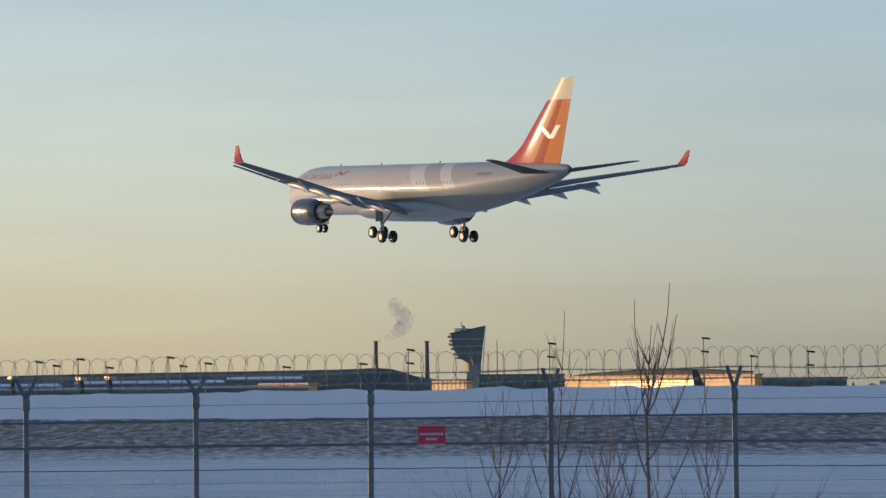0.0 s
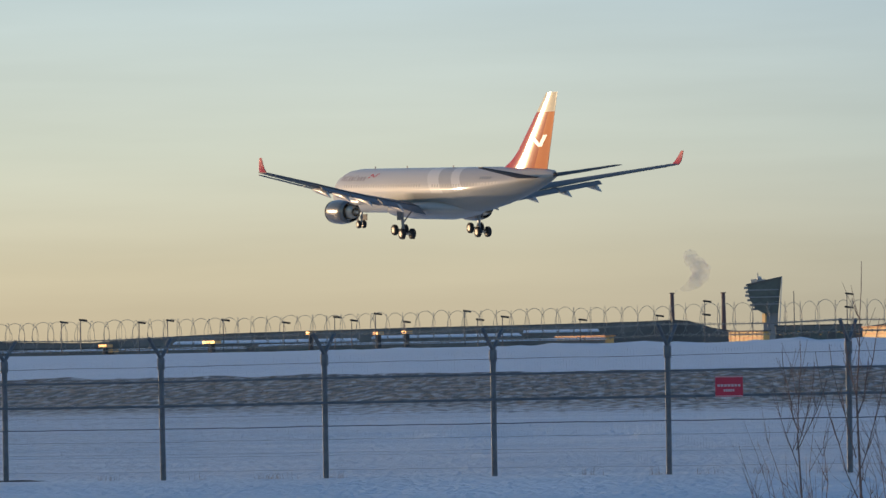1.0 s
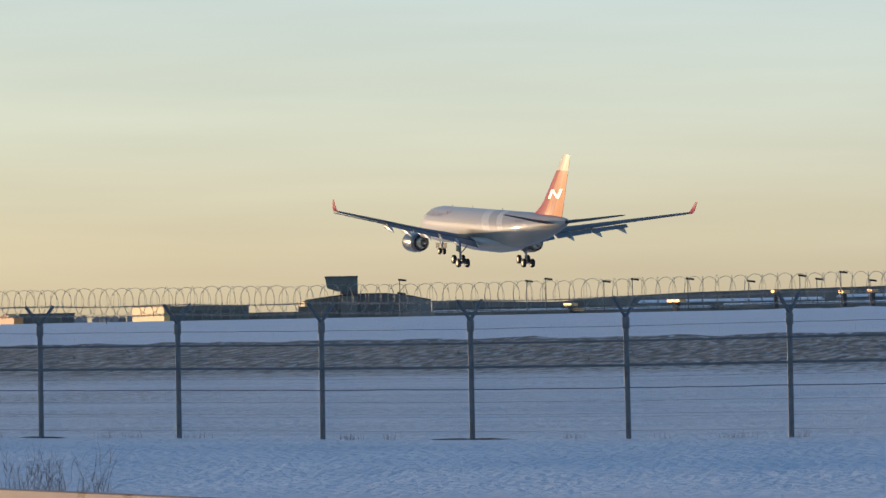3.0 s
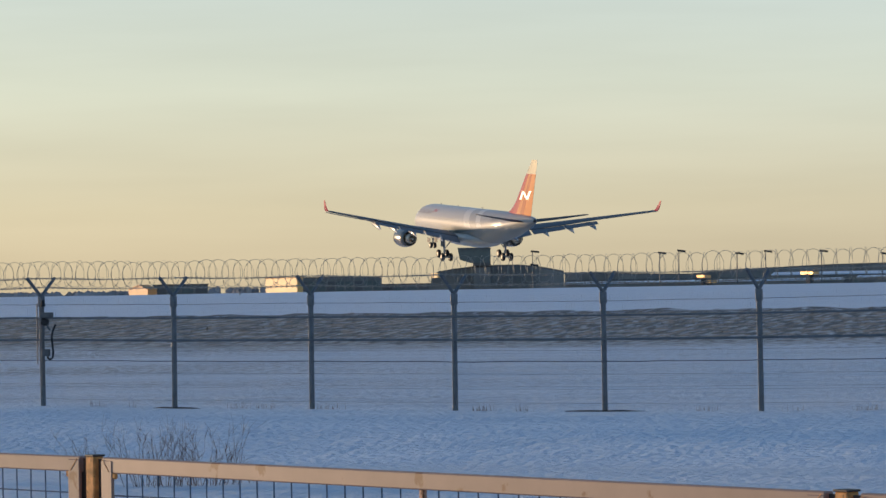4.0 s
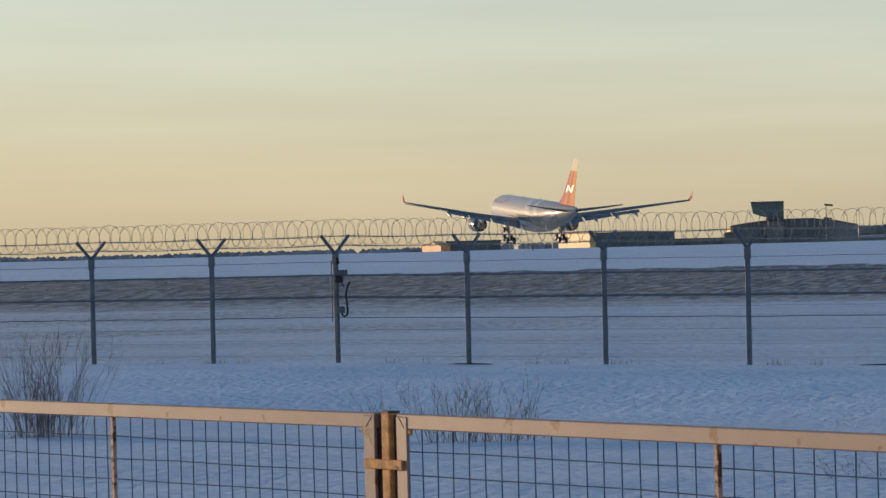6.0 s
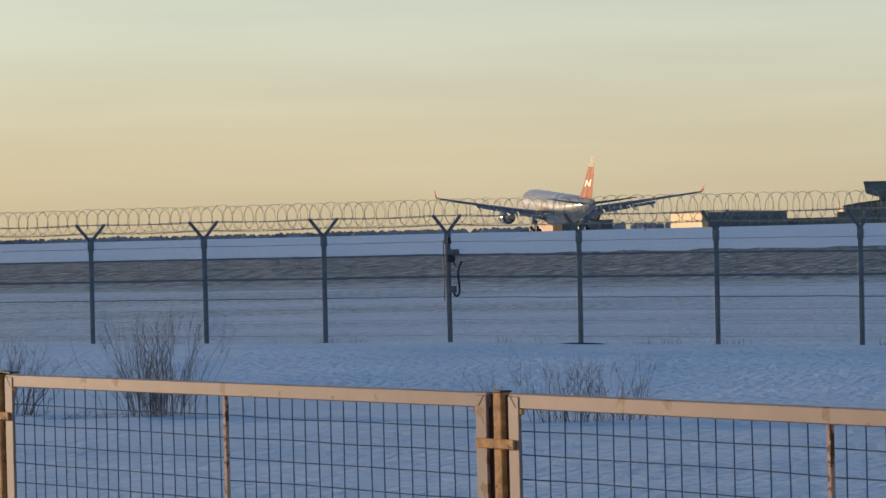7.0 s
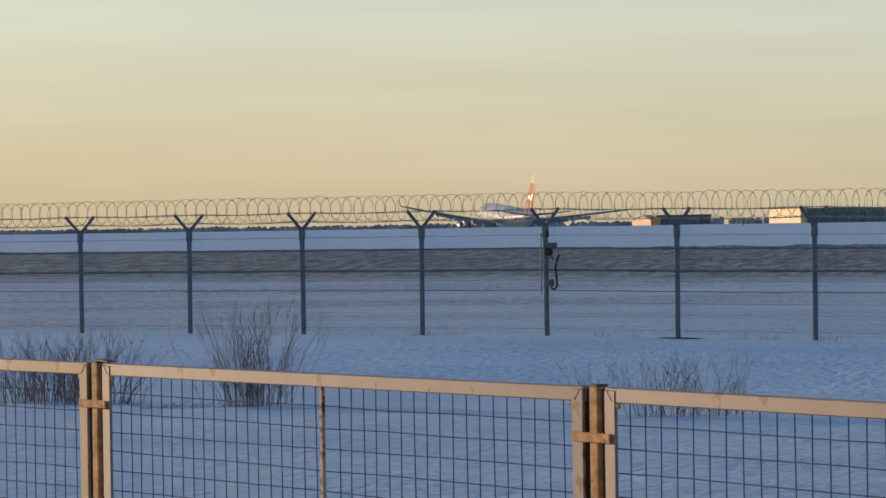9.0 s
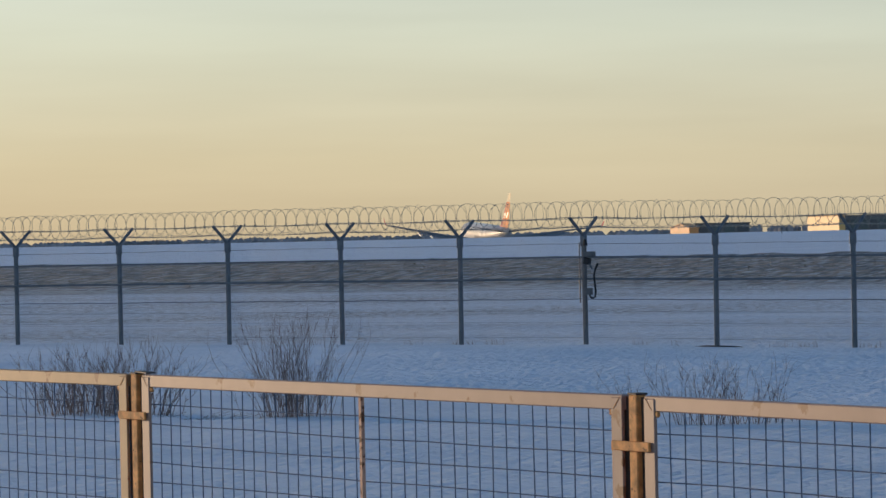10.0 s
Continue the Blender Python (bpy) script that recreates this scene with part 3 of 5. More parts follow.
def wheel(parent, x, y, z, r, w):
    bm = lathe([(-w / 2, r * 0.62), (-w / 2, r * 0.88), (-w * 0.36, r * 0.98), (0, r), (w * 0.36, r * 0.98), (w / 2, r * 0.88), (w / 2, r * 0.62)], 18, "y")
    t = part("tyre", bm, TYRE, parent, "black rubber tyre", smooth=True)
    t.matrix_basis = Matrix.Translation((x, y, z))
    bm = lathe([(-w * 0.52, 0.02), (-w * 0.53, r * 0.5), (-w * 0.45, r * 0.6), (w * 0.45, r * 0.6), (w * 0.53, r * 0.5), (w * 0.52, 0.02)], 14, "y")
    h = part("rim", bm, RIM, parent, "pale metal wheel rim")
    h.matrix_basis = Matrix.Translation((x, y, z))


def empty_part(name, parent, label=""):
    ob = new(name)
    ob.parent = parent
    return tagged(ob, label)


def fuselage_material():
    """Silver grey above, pale curved swathes towards the tail, cream belly stripe, painted shade low aft."""
    m = SILVER.copy()
    m.name = "fuselage_livery_aft_shade"
    n, l = m.node_tree.nodes, m.node_tree.links
    b = n["Principled BSDF"]
    b.inputs["Specular IOR Level"].default_value = 0.10
    b.inputs["Coat Weight"].default_value, b.inputs["Coat Roughness"].default_value = 0.32, 0.06
    tc = n.new("ShaderNodeTexCoord")
    sep = n.new("ShaderNodeSeparateXYZ")
    l.new(tc.outputs["Object"], sep.inputs[0])
    w = n.new("ShaderNodeMath"); w.operation = "MULTIPLY_ADD"
    w.inputs[1].default_value = -1.05
    l.new(sep.outputs["Z"], w.inputs[0]); l.new(sep.outputs["X"], w.inputs[2])
    r = n.new("ShaderNodeValToRGB")
    r.color_ramp.interpolation = "CONSTANT"
    e = r.color_ramp.elements
    e[0].position, e[0].color = 0.0, (0.48, 0.44, 0.40, 1)
    e[1].position, e[1].color = 0.30, (0.70, 0.65, 0.58, 1)
    for pos, c in ((0.335, (0.50, 0.46, 0.41, 1)), (0.385, (0.72, 0.67, 0.60, 1)), (0.43, (0.60, 0.555, 0.50, 1))):
        k = e.new(pos)
        k.color = c
    mr = n.new("ShaderNodeMapRange")
    mr.inputs["From Min"].default_value, mr.inputs["From Max"].default_value = -36, 28
    l.new(w.outputs[0], mr.inputs["Value"])
    l.new(mr.outputs[0], r.inputs["Fac"])
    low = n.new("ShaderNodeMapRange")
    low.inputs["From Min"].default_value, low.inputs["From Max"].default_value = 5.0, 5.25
    # the edge of the painted shade climbs towards the tail
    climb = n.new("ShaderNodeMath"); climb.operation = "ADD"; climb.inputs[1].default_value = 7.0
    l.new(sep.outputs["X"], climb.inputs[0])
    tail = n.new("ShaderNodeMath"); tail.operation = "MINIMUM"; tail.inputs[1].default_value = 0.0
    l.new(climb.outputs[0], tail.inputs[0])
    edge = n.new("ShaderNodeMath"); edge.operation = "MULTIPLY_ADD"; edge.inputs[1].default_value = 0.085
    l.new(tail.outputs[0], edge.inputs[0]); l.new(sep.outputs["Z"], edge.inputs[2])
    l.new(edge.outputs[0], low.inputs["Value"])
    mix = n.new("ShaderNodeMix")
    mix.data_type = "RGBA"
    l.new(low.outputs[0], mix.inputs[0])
    # cream underside forward of the wing, shade painted in dull grey behind it
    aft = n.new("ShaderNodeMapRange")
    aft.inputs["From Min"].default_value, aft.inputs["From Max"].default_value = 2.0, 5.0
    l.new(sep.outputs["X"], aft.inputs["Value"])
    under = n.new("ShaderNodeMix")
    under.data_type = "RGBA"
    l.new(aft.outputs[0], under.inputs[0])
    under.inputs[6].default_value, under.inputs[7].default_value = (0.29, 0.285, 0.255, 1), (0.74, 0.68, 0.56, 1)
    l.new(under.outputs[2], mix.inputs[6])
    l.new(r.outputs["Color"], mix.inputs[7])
    l.new(mix.outputs[2], b.inputs["Base Color"])
    return m


def aircraft():
    air = root("airliner", Matrix(), "silver twin-engine airliner with red and orange fin, landing gear down", "aircraft")
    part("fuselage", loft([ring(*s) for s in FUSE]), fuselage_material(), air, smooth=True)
    # belly fairing
    rings = [ring(13.0, 0.6, 0.2, 2.9), ring(10.5, 2.2, 0.9, 3.0), ring(6.0, 3.05, 1.35, 3.15), ring(-3.0, 3.05, 1.4, 3.15), ring(-7.5, 2.3, 1.0, 3.1), ring(-10.5, 0.6, 0.25, 3.0)]
    part("belly_fairing", loft(rings), BELLYPAINT, air, smooth=True)
    # fin
    st = []
    for z, fillet in ((7.6, 2.6), (8.1, 1.5), (8.6, 0.8), (9.2, 0.3), (10, 0), (12, 0), (14, 0), (16, 0), (16.9, 0)):
        lx = FIN_LEAD[0] * z + FIN_LEAD[1] + fillet
        ch = FIN_CHORD[0] * z + FIN_CHORD[1] + fillet
        st.append((lx, z, ch))
    side = (0.985, 0.9, 0.8, 0.7, 0.6, 0.5, 0.42, 0.35, 0.27, 0.2, 0.13, 0.07, 0.025)
    rings = []
    for lx, z, ch in st:
        one = [(lx - u * ch, fin_half(u) * ch, z) for u in side]
        rings.append([(lx - ch, 0.006, z)] + one + [(lx, 0, z)] + [(x, -y, zz) for x, y, zz in one[::-1]] + [(lx - ch, -0.006, z)])
    fin = part("fin", loft(rings), FINPAINT, air, "striped red and orange fin with cream top", smooth=True)
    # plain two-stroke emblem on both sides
    for s in (1, -1):
        bm = bmesh.new()
        def skin(px, pz):
            ch = FIN_CHORD[0] * pz + FIN_CHORD[1]
            u_ = (FIN_LEAD[0] * pz + FIN_LEAD[1] - px) / ch
            return fin_half(u_) * ch + 0.02
        for (x0, z0), (x1, z1), wd in (((-22.9, 10.4), (-24.1, 11.75), 0.85), ((-24.1, 11.75), (-25.9, 10.5), 0.9), ((-25.9, 10.5), (-27.2, 11.9), 0.85)):
            last = None
            for i in range(7):
                px, pz = x0 + (x1 - x0) * i / 6, z0 + (z1 - z0) * i / 6
                row = [bm.verts.new((px + d, s * skin(px + d, pz), pz)) for d in (wd / 2, 0, -wd / 2)]
                if last:
                    bm.faces.new((last[0], last[1], row[1], row[0]))
                    bm.faces.new((last[1], last[2], row[2], row[1]))
                last = row
        part("emblem", bm, PALE, fin, "cream two-stroke emblem")
    for s in (1, -1):
        side = lambda p: [(x, s * y, z, c, t) for x, y, z, c, t in p]
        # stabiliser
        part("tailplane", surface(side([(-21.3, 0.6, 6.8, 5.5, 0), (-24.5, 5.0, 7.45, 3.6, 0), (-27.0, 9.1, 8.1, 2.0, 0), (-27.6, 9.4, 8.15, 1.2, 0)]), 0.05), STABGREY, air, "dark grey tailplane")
        # wing
        stations = []
        for y in (1.5, 2.8, 6, 9.6, 14, 19, 24, 28.0, 28.5):
            lx, z, ch = wing_line(max(y, 2.8))
            if y < 2.8:
                lx += 0.8
            stations.append((lx, s * y, z, ch * (0.92 if y < 29 else 0.75), 2 if y < 15 else 0.5))
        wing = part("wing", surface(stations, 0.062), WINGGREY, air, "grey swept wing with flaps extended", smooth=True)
        lx, z, ch = wing_line(28.5)
        rings = []
        for t, dy, dz, c in ((0, 0.0, 0.0, 1.9), (0.3, 0.35, 0.35, 1.7), (0.8, 0.62, 1.0, 1.2), (1.3, 0.85, 1.75, 0.7)):
            rings.append([(lx - 0.5 - t - u, s * (28.5 + dy * 0.8) + s * h, z + dz) for u, h in aerofoil(c, 0.05)])
        part("winglet", loft(rings), TIPRED, wing, "red winglet", smooth=True)
        # flaps, drooped behind the trailing edge
        for y0, y1 in ((3.2, 9.2), (9.6, 14.4), (14.6, 19.4)):
            rings = []
            for y in (y0, y1):
                lx, z, ch = wing_line(y)
                tx = lx - ch * 0.88
                fc = 0.24 * ch
                a = radians(24)
                rings.append([(tx - (u * math.cos(a) + h * math.sin(a)), s * y, z - 0.16 - ch * 0.015 - u * math.sin(a) + h * math.cos(a)) for u, h in aerofoil(fc, 0.07)])
            part("flap", loft(rings), FLAPGREY, wing)
        # slats
        for y0, y1 in ((4.0, 8.4), (10.6, 19.5), (19.8, 28.2)):
            rings = []
            for y in (y0, y1):
                lx, z, ch = wing_line(y)
                rings.append([(lx + 0.45 - u, s * y, z - 0.28 + h + 0.12 * u) for u, h in aerofoil(0.14 * ch + 0.2, 0.10)])
            part("slat", loft(rings), FLAPGREY, wing)
        # flap track fairings
        for y in (6.6, 11.6, 15.4, 18.8):
            lx, z, ch = wing_line(y)
            tx = lx - ch
            r = 0.46 if y < 10 else 0.40
            rings = [[(tx + dx, s * y + rr * 0.75 * math.cos(2 * math.pi * i / 10), z + dz + rr * math.sin(2 * math.pi * i / 10)) for i in range(10)]
                     for dx, dz, rr in ((3.6, -0.5, 0.05), (2.4, -0.62, r * 0.8), (1.0, -0.75, r), (-0.4, -1.05, r * 0.85), (-1.5, -1.5, 0.06))]
            part("flap_fairing", loft(rings), PALE, wing, smooth=True)
        # engine
        eng = empty_part("engine", air, "dark metal turbofan engine under the wing")
        c = (0, s * 9.4, 2.9)
        shell = [(10.9, 1.12), (11.0, 1.26), (10.9, 1.38), (10.2, 1.5), (8.8, 1.55), (7.3, 1.45), (6.2, 1.24), (6.18, 1.16), (7.2, 1.1)]
        part("nacelle", lathe(shell, 28, "x", c, True), NACELLE, eng, smooth=True)
        lip = [(10.7, 1.10), (10.93, 1.14), (11.05, 1.26), (10.94, 1.395), (10.65, 1.45)]
        part("intake_lip", lathe(lip, 28, "x", c, True), RIM, eng, "bright metal intake lip", smooth=True)
        part("fan_disc", lathe([(10.0, 0.02), (9.9, 0.3), (9.6, 1.12), (9.4, 1.12)], 24, "x", c), DARKMETAL, eng)
        part("core_nozzle", lathe([(8.3, 0.95), (6.1, 0.88), (4.9, 0.64), (4.88, 0.55), (5.6, 0.45)], 20, "x", c, True), CORE, eng, smooth=True)
        part("exhaust_cone", lathe([(6.0, 0.42), (5.0, 0.36), (4.1, 0.05)], 16, "x", c), CORE, eng, smooth=True)
        rings = [[(x, s * 9.4 + w * math.cos(2 * math.pi * i / 8), z + h * math.sin(2 * math.pi * i / 8)) for i in range(8)] for x, w, h, z in
                 ((9.6, 0.08, 0.1, 4.4), (8.0, 0.25, 0.35, 4.3), (5.0, 0.28, 0.5, 4.15), (2.0, 0.1, 0.25, 4.2))]
        part("pylon", loft(rings), PALE, eng, smooth=True)
        # main gear: four wheels on a tilted bogie
        gear = empty_part("main_gear", air)
        gy = s * 5.3
        bm = bmesh.new()
        tube(bm, (0.2, gy + s * 0.2, 3.6), (0, gy, 0.55), 0.24, 0.17, 12)
        tube(bm, (0.1, gy - s * 1.6, 3.3), (0.0, gy, 1.5), 0.09, 0.09, 8)
        tube(bm, (1.6, gy, 3.2), (0.05, gy, 1.3), 0.09, 0.09, 8)
        part("strut", bm, STRUT, gear)
        bm = bmesh.new()
        tube(bm, (1.05, gy, 0.62), (-1.05, gy, 0.08), 0.13, 0.13, 8)
        for x, z in ((0.99, 0.6), (-0.99, 0.1)):
            tube(bm, (x, gy - 0.75, z), (x, gy + 0.75, z), 0.09, 0.09, 8)
        part("bogie_beam", bm, STRUT, gear)
        bm = bmesh.new()
        box(bm, (0.3, gy + s * 0.42, 2.5), (1.1, 0.06, 1.4), bevel=0.02)
        part("gear_door", bm, FLAPGREY, gear)
        for x, z in ((0.99, 0.6), (-0.99, 0.1)):
            for dy in (-0.70, 0.70):
                wheel(gear, x, gy + dy, z, 0.68, 0.48)
        # cabin windows and the title band
        v, f = [], []
        for i in range(58):
            x = 21.5 - i * 0.70
            if -2.5 < x < 0.5:
                continue
            k = len(v)
            zc = 6.0 + (0 if x > -9 else (-9 - x) * 0.03)
            for du, dv in ((-0.12, -0.17), (0.12, -0.17), (0.12, 0.17), (-0.12, 0.17)):
                v.append((x + du, s * (fuse_side(x + du, zc + dv) + 0.012), zc + dv))
            f.append((k, k + 1, k + 2, k + 3))
        tagged(raw("cabin_windows", v, f, CABIN, air, "row of small dark cabin windows"), kind="stuff")
        v, f = [], []
        for i in range(9):
            x = 23.6 - i * 0.85
            k = len(v)
            for du, zc in ((0, 6.7), (-0.62, 6.7), (-0.62, 7.4 if i in (2, 5) else 7.2), (0, 7.4 if i in (0, 3) else 7.2)):
                v.append((x + du, s * (fuse_side(x + du, zc) + 0.02), zc))
            f.append((k, k + 1, k + 2, k + 3))
        raw("title_bars", v, f, LETTER, air, "dark red title bars")
        v, f = [], []
        for i, (xa, za, xb, zb) in enumerate(((15.6, 7.0, 15.0, 7.5), (14.9, 7.45, 14.3, 7.1), (14.2, 7.1, 13.5, 7.6))):
            k = len(v)
            for x, zc in ((xa, za), (xa - 0.35, za), (xb - 0.35, zb), (xb, zb)):
                v.append((x, s * (fuse_side(x, zc) + 0.02), zc))
            f.append((k, k + 1, k + 2, k + 3))
        raw("title_emblem", v, f, TIPRED, air, "small red emblem")
        v, f = [], []
        for i in range(5):
            x = -14.6 - i * 0.55
            k = len(v)
            for du, zc in ((0, 6.75), (-0.4, 6.75), (-0.4, 7.05), (0, 7.05)):
                v.append((x + du, s * (fuse_side(x + du, zc) + 0.02), zc))
            f.append((k, k + 1, k + 2, k + 3))
        raw("registration_bars", v, f, CABIN, air)
    # nose gear
    gear = empty_part("nose_gear", air)
    bm = bmesh.new()
    tube(bm, (22.0, 0, 3.2), (22.3, 0, 1.05), 0.14, 0.11, 10)
    tube(bm, (23.6, 0, 3.0), (22.3, 0, 1.7), 0.06, 0.06, 8)
    tube(bm, (22.3, -0.5, 1.05), (22.3, 0.5, 1.05), 0.07, 0.07, 8)
    part("strut", bm, STRUT, gear)
    for dy in (-0.36, 0.36):
        wheel(gear, 22.3, dy, 1.05, 0.52, 0.38)
    for s in (1, -1):
        bm = bmesh.new()
        box(bm, (22.6, s * 0.62, 1.95), (1.6, 0.04, 0.8), bevel=0.01)
        part("nose_gear_door", bm, STABGREY, gear)
    # tail outlet and aerials
    part("exhaust_outlet", lathe([(-29.05, 0.31), (-29.45, 0.24), (-29.46, 0.02)], 14, "x", (0, 0, 7.15)), DARKMETAL, air, "dark tail exhaust")
    for x in (18.0, 9.0, -3.5):
        bm = bmesh.new()
        box(bm, (x, 0, 8.3), (0.3, 0.04, 0.35), bevel=0.015)
        part("aerial", bm, FLAPGREY, air)
    return air


airliner = aircraft()
# seconds, x, y, wheel height over the eye, pitch, bank, heading to the left of the y axis
FLIGHT = [
    (0, -1.99, 449.99, 16.87, 2.17, -0.81, 32.10), (0.5, -19.26, 474.81, 15.48, 2.15, -1.84, 31.95), (1, -36.71, 501.18, 13.93, 2.29, -1.18, 31.80),
    (1.5, -54.52, 527.54, 12.26, 2.59, 0.46, 31.62), (2, -72.15, 553.42, 10.61, 2.73, 1.89, 31.45), (2.5, -89.72, 579.00, 8.95, 3.07, 1.46, 31.35),
    (3.8, -135.17, 647.20, 5.31, 3.31, 0.34, 31.13), (4, -142.14, 657.64, 4.86, 3.37, 0.61, 31.10), (4.5, -159.31, 682.67, 3.81, 3.26, 1.24, 31.05),
    (5, -176.87, 709.67, 2.73, 3.43, 1.17, 31.00), (5.5, -194.30, 736.92, 1.81, 3.30, 0.89, 30.95), (6, -211.93, 764.60, 1.12, 3.34, 0.81, 30.90),
    (6.2, -219.04, 775.83, 0.81, 3.29, 0.71, 30.90), (7.3, -258.03, 838.83, -1.10, 2.76, -0.31, 30.90), (7.5, -265.62, 850.33, -1.25, 2.56, -0.16, 30.90),
    (8, -284.33, 880.18, -2.12, 2.65, 0.93, 30.90), (8.5, -302.84, 909.87, -2.88, 2.60, 1.79, 30.90), (9, -320.86, 939.31, -3.55, 2.64, 1.58, 30.90),
    (9.5, -339.18, 968.70, -4.39, 2.47, 1.09, 30.90), (10, -357.41, 998.25, -5.29, 1.96, 1.44, 30.90),
]


# ------------------------------------------------------------------ far airport
def away(az, dist):
    a = radians(az)
    return -math.sin(a) * dist, math.cos(a) * dist


def up(el, dist):
    return EYE + dist * math.tan(radians(el))


LOW = -4.4


def block(name, az0, az1, el, dist, mat, label, category, turn=0.0, depth=30.0, roof=None, base=None, bays=0, ribs=0):
    """A long low building between two bearings: wall, roof slab, upright bays."""
    a, b = Vector(away(az0, dist)), Vector(away(az1, dist))
    mid = (a + b) / 2
    length = (b - a).length / math.cos(radians(turn))
    low = LOW if base is None else base
    hgt = up(el, dist) - low - 0.5
    face = math.atan2((b - a).y, (b - a).x) + radians(turn)
    h = root(name, Matrix.Translation((mid.x, mid.y, low)) @ Matrix.Rotation(face, 4, "Z"), label, category)
    bm = bmesh.new()
    box(bm, (0, depth / 2, hgt / 2), (length, depth, hgt), bevel=0.2)
    part("wall", bm, mat, h)
    bm = bmesh.new()
    if roof is SNOW:
        box(bm, (0, depth / 2, hgt + 0.3 + depth * 0.009), (length + 1.0, depth + 1.0, 0.5), pose(0, 0, 0, 1.0), 0.1)
    else:
        box(bm, (0, depth / 2, hgt + 0.25), (length + 1.0, depth + 1.0, 0.5), bevel=0.1)
    part("roof", bm, roof or DARKROOF, h)
    for i in range(bays):
        bm = bmesh.new()
        w = length / bays
        box(bm, (-length / 2 + w * (i + 0.5), -0.15, hgt * 0.55), (w * 0.82, 0.3, hgt * 0.6), bevel=0.05)
        part("bay", bm, GLASSDARK if i % 3 else DARKROOF, h)
    for i in range(ribs):
        bm = bmesh.new()
        box(bm, (-length / 2 + length * (i + 0.5) / ribs, -0.1, hgt * 0.5), (0.35, 0.2, hgt), bevel=0.05)
        part("rib", bm, BRICKORANGE, h)
    if ribs:
        for k, mt in ((0.36, BRICKORANGE), (0.55, DARKROOF), (0.74, BRICKORANGE), (0.9, DARKROOF)):
            bm = bmesh.new()
            box(bm, (0, -0.2, hgt * k), (length, 0.4, 0.42), bevel=0.05)
            part("band", bm, mt, h)
    return h


def profile_building(name, pts, dist, base_el, depth, mat, label, category):
    """A building whose roofline follows bearings and elevations."""
    low = up(base_el, dist) - 6
    front, back = [], []
    for az, el in pts:
        x, y = away(az, dist)
        front.append((x, y, up(el, dist)))
        x, y = away(az, dist + depth)
        back.append((x, y, up(el, dist) + 0.2))
    n = len(pts)
    fl = [(p[0], p[1], low) for p in front]
    bl = [(p[0], p[1], low) for p in back]
    h = root(name, Matrix(), label, category)
    v = front + fl + bl
    f = [(i, i + 1, n + i + 1, n + i) for i in range(n - 1)] + [(0, n, 2 * n), (n - 1, 2 * n + n - 1, n + n - 1)]
    raw("wall", v, f, mat, h)
    top = [(p[0], p[1], p[2] + 0.6) for p in front] + [(p[0], p[1], p[2] + 0.6) for p in back]
    under = [(p[0], p[1], p[2]) for p in front] + [(p[0], p[1], p[2]) for p in back]
    f = [(i, i + 1, n + i + 1, n + i) for i in range(n - 1)]
    f += [(2 * n + i + 1, 2 * n + i, 3 * n + i, 3 * n + i + 1) for i in range(n - 1)]
    f += [(i + 1, i, 2 * n + i, 2 * n + i + 1) for i in range(n - 1)]
    f += [(n + i, n + i + 1, 3 * n + i + 1, 3 * n + i) for i in range(n - 1)]
    raw("roof", top + under, f, DARKROOF, h)
    return h


def mast(az, el, dist, heads=1):
    x, y = away(az, dist)
    h = up(el, dist) - LOW
    m = root("floodlight_mast", Matrix.Translation((x, y, LOW)) @ Matrix.Rotation(radians(az), 4, "Z"), "thin grey floodlight mast on the apron", "mast", "apron masts")
    bm = bmesh.new()
    tube(bm, (0, 0, 0), (0, 0, h), 0.22, 0.14, 8)
    part("pole", bm, BOXGREY, m)
    for i in range(heads):
        bm = bmesh.new()
        box(bm, (0.9 - 0.3 * i, 0, h - 0.3 - i * 4.6), (2.9, 0.9, 0.65), pose(0, 0, 0, 0, 8, 0), 0.08)
        part("lamp_head", bm, RUBBER, m)


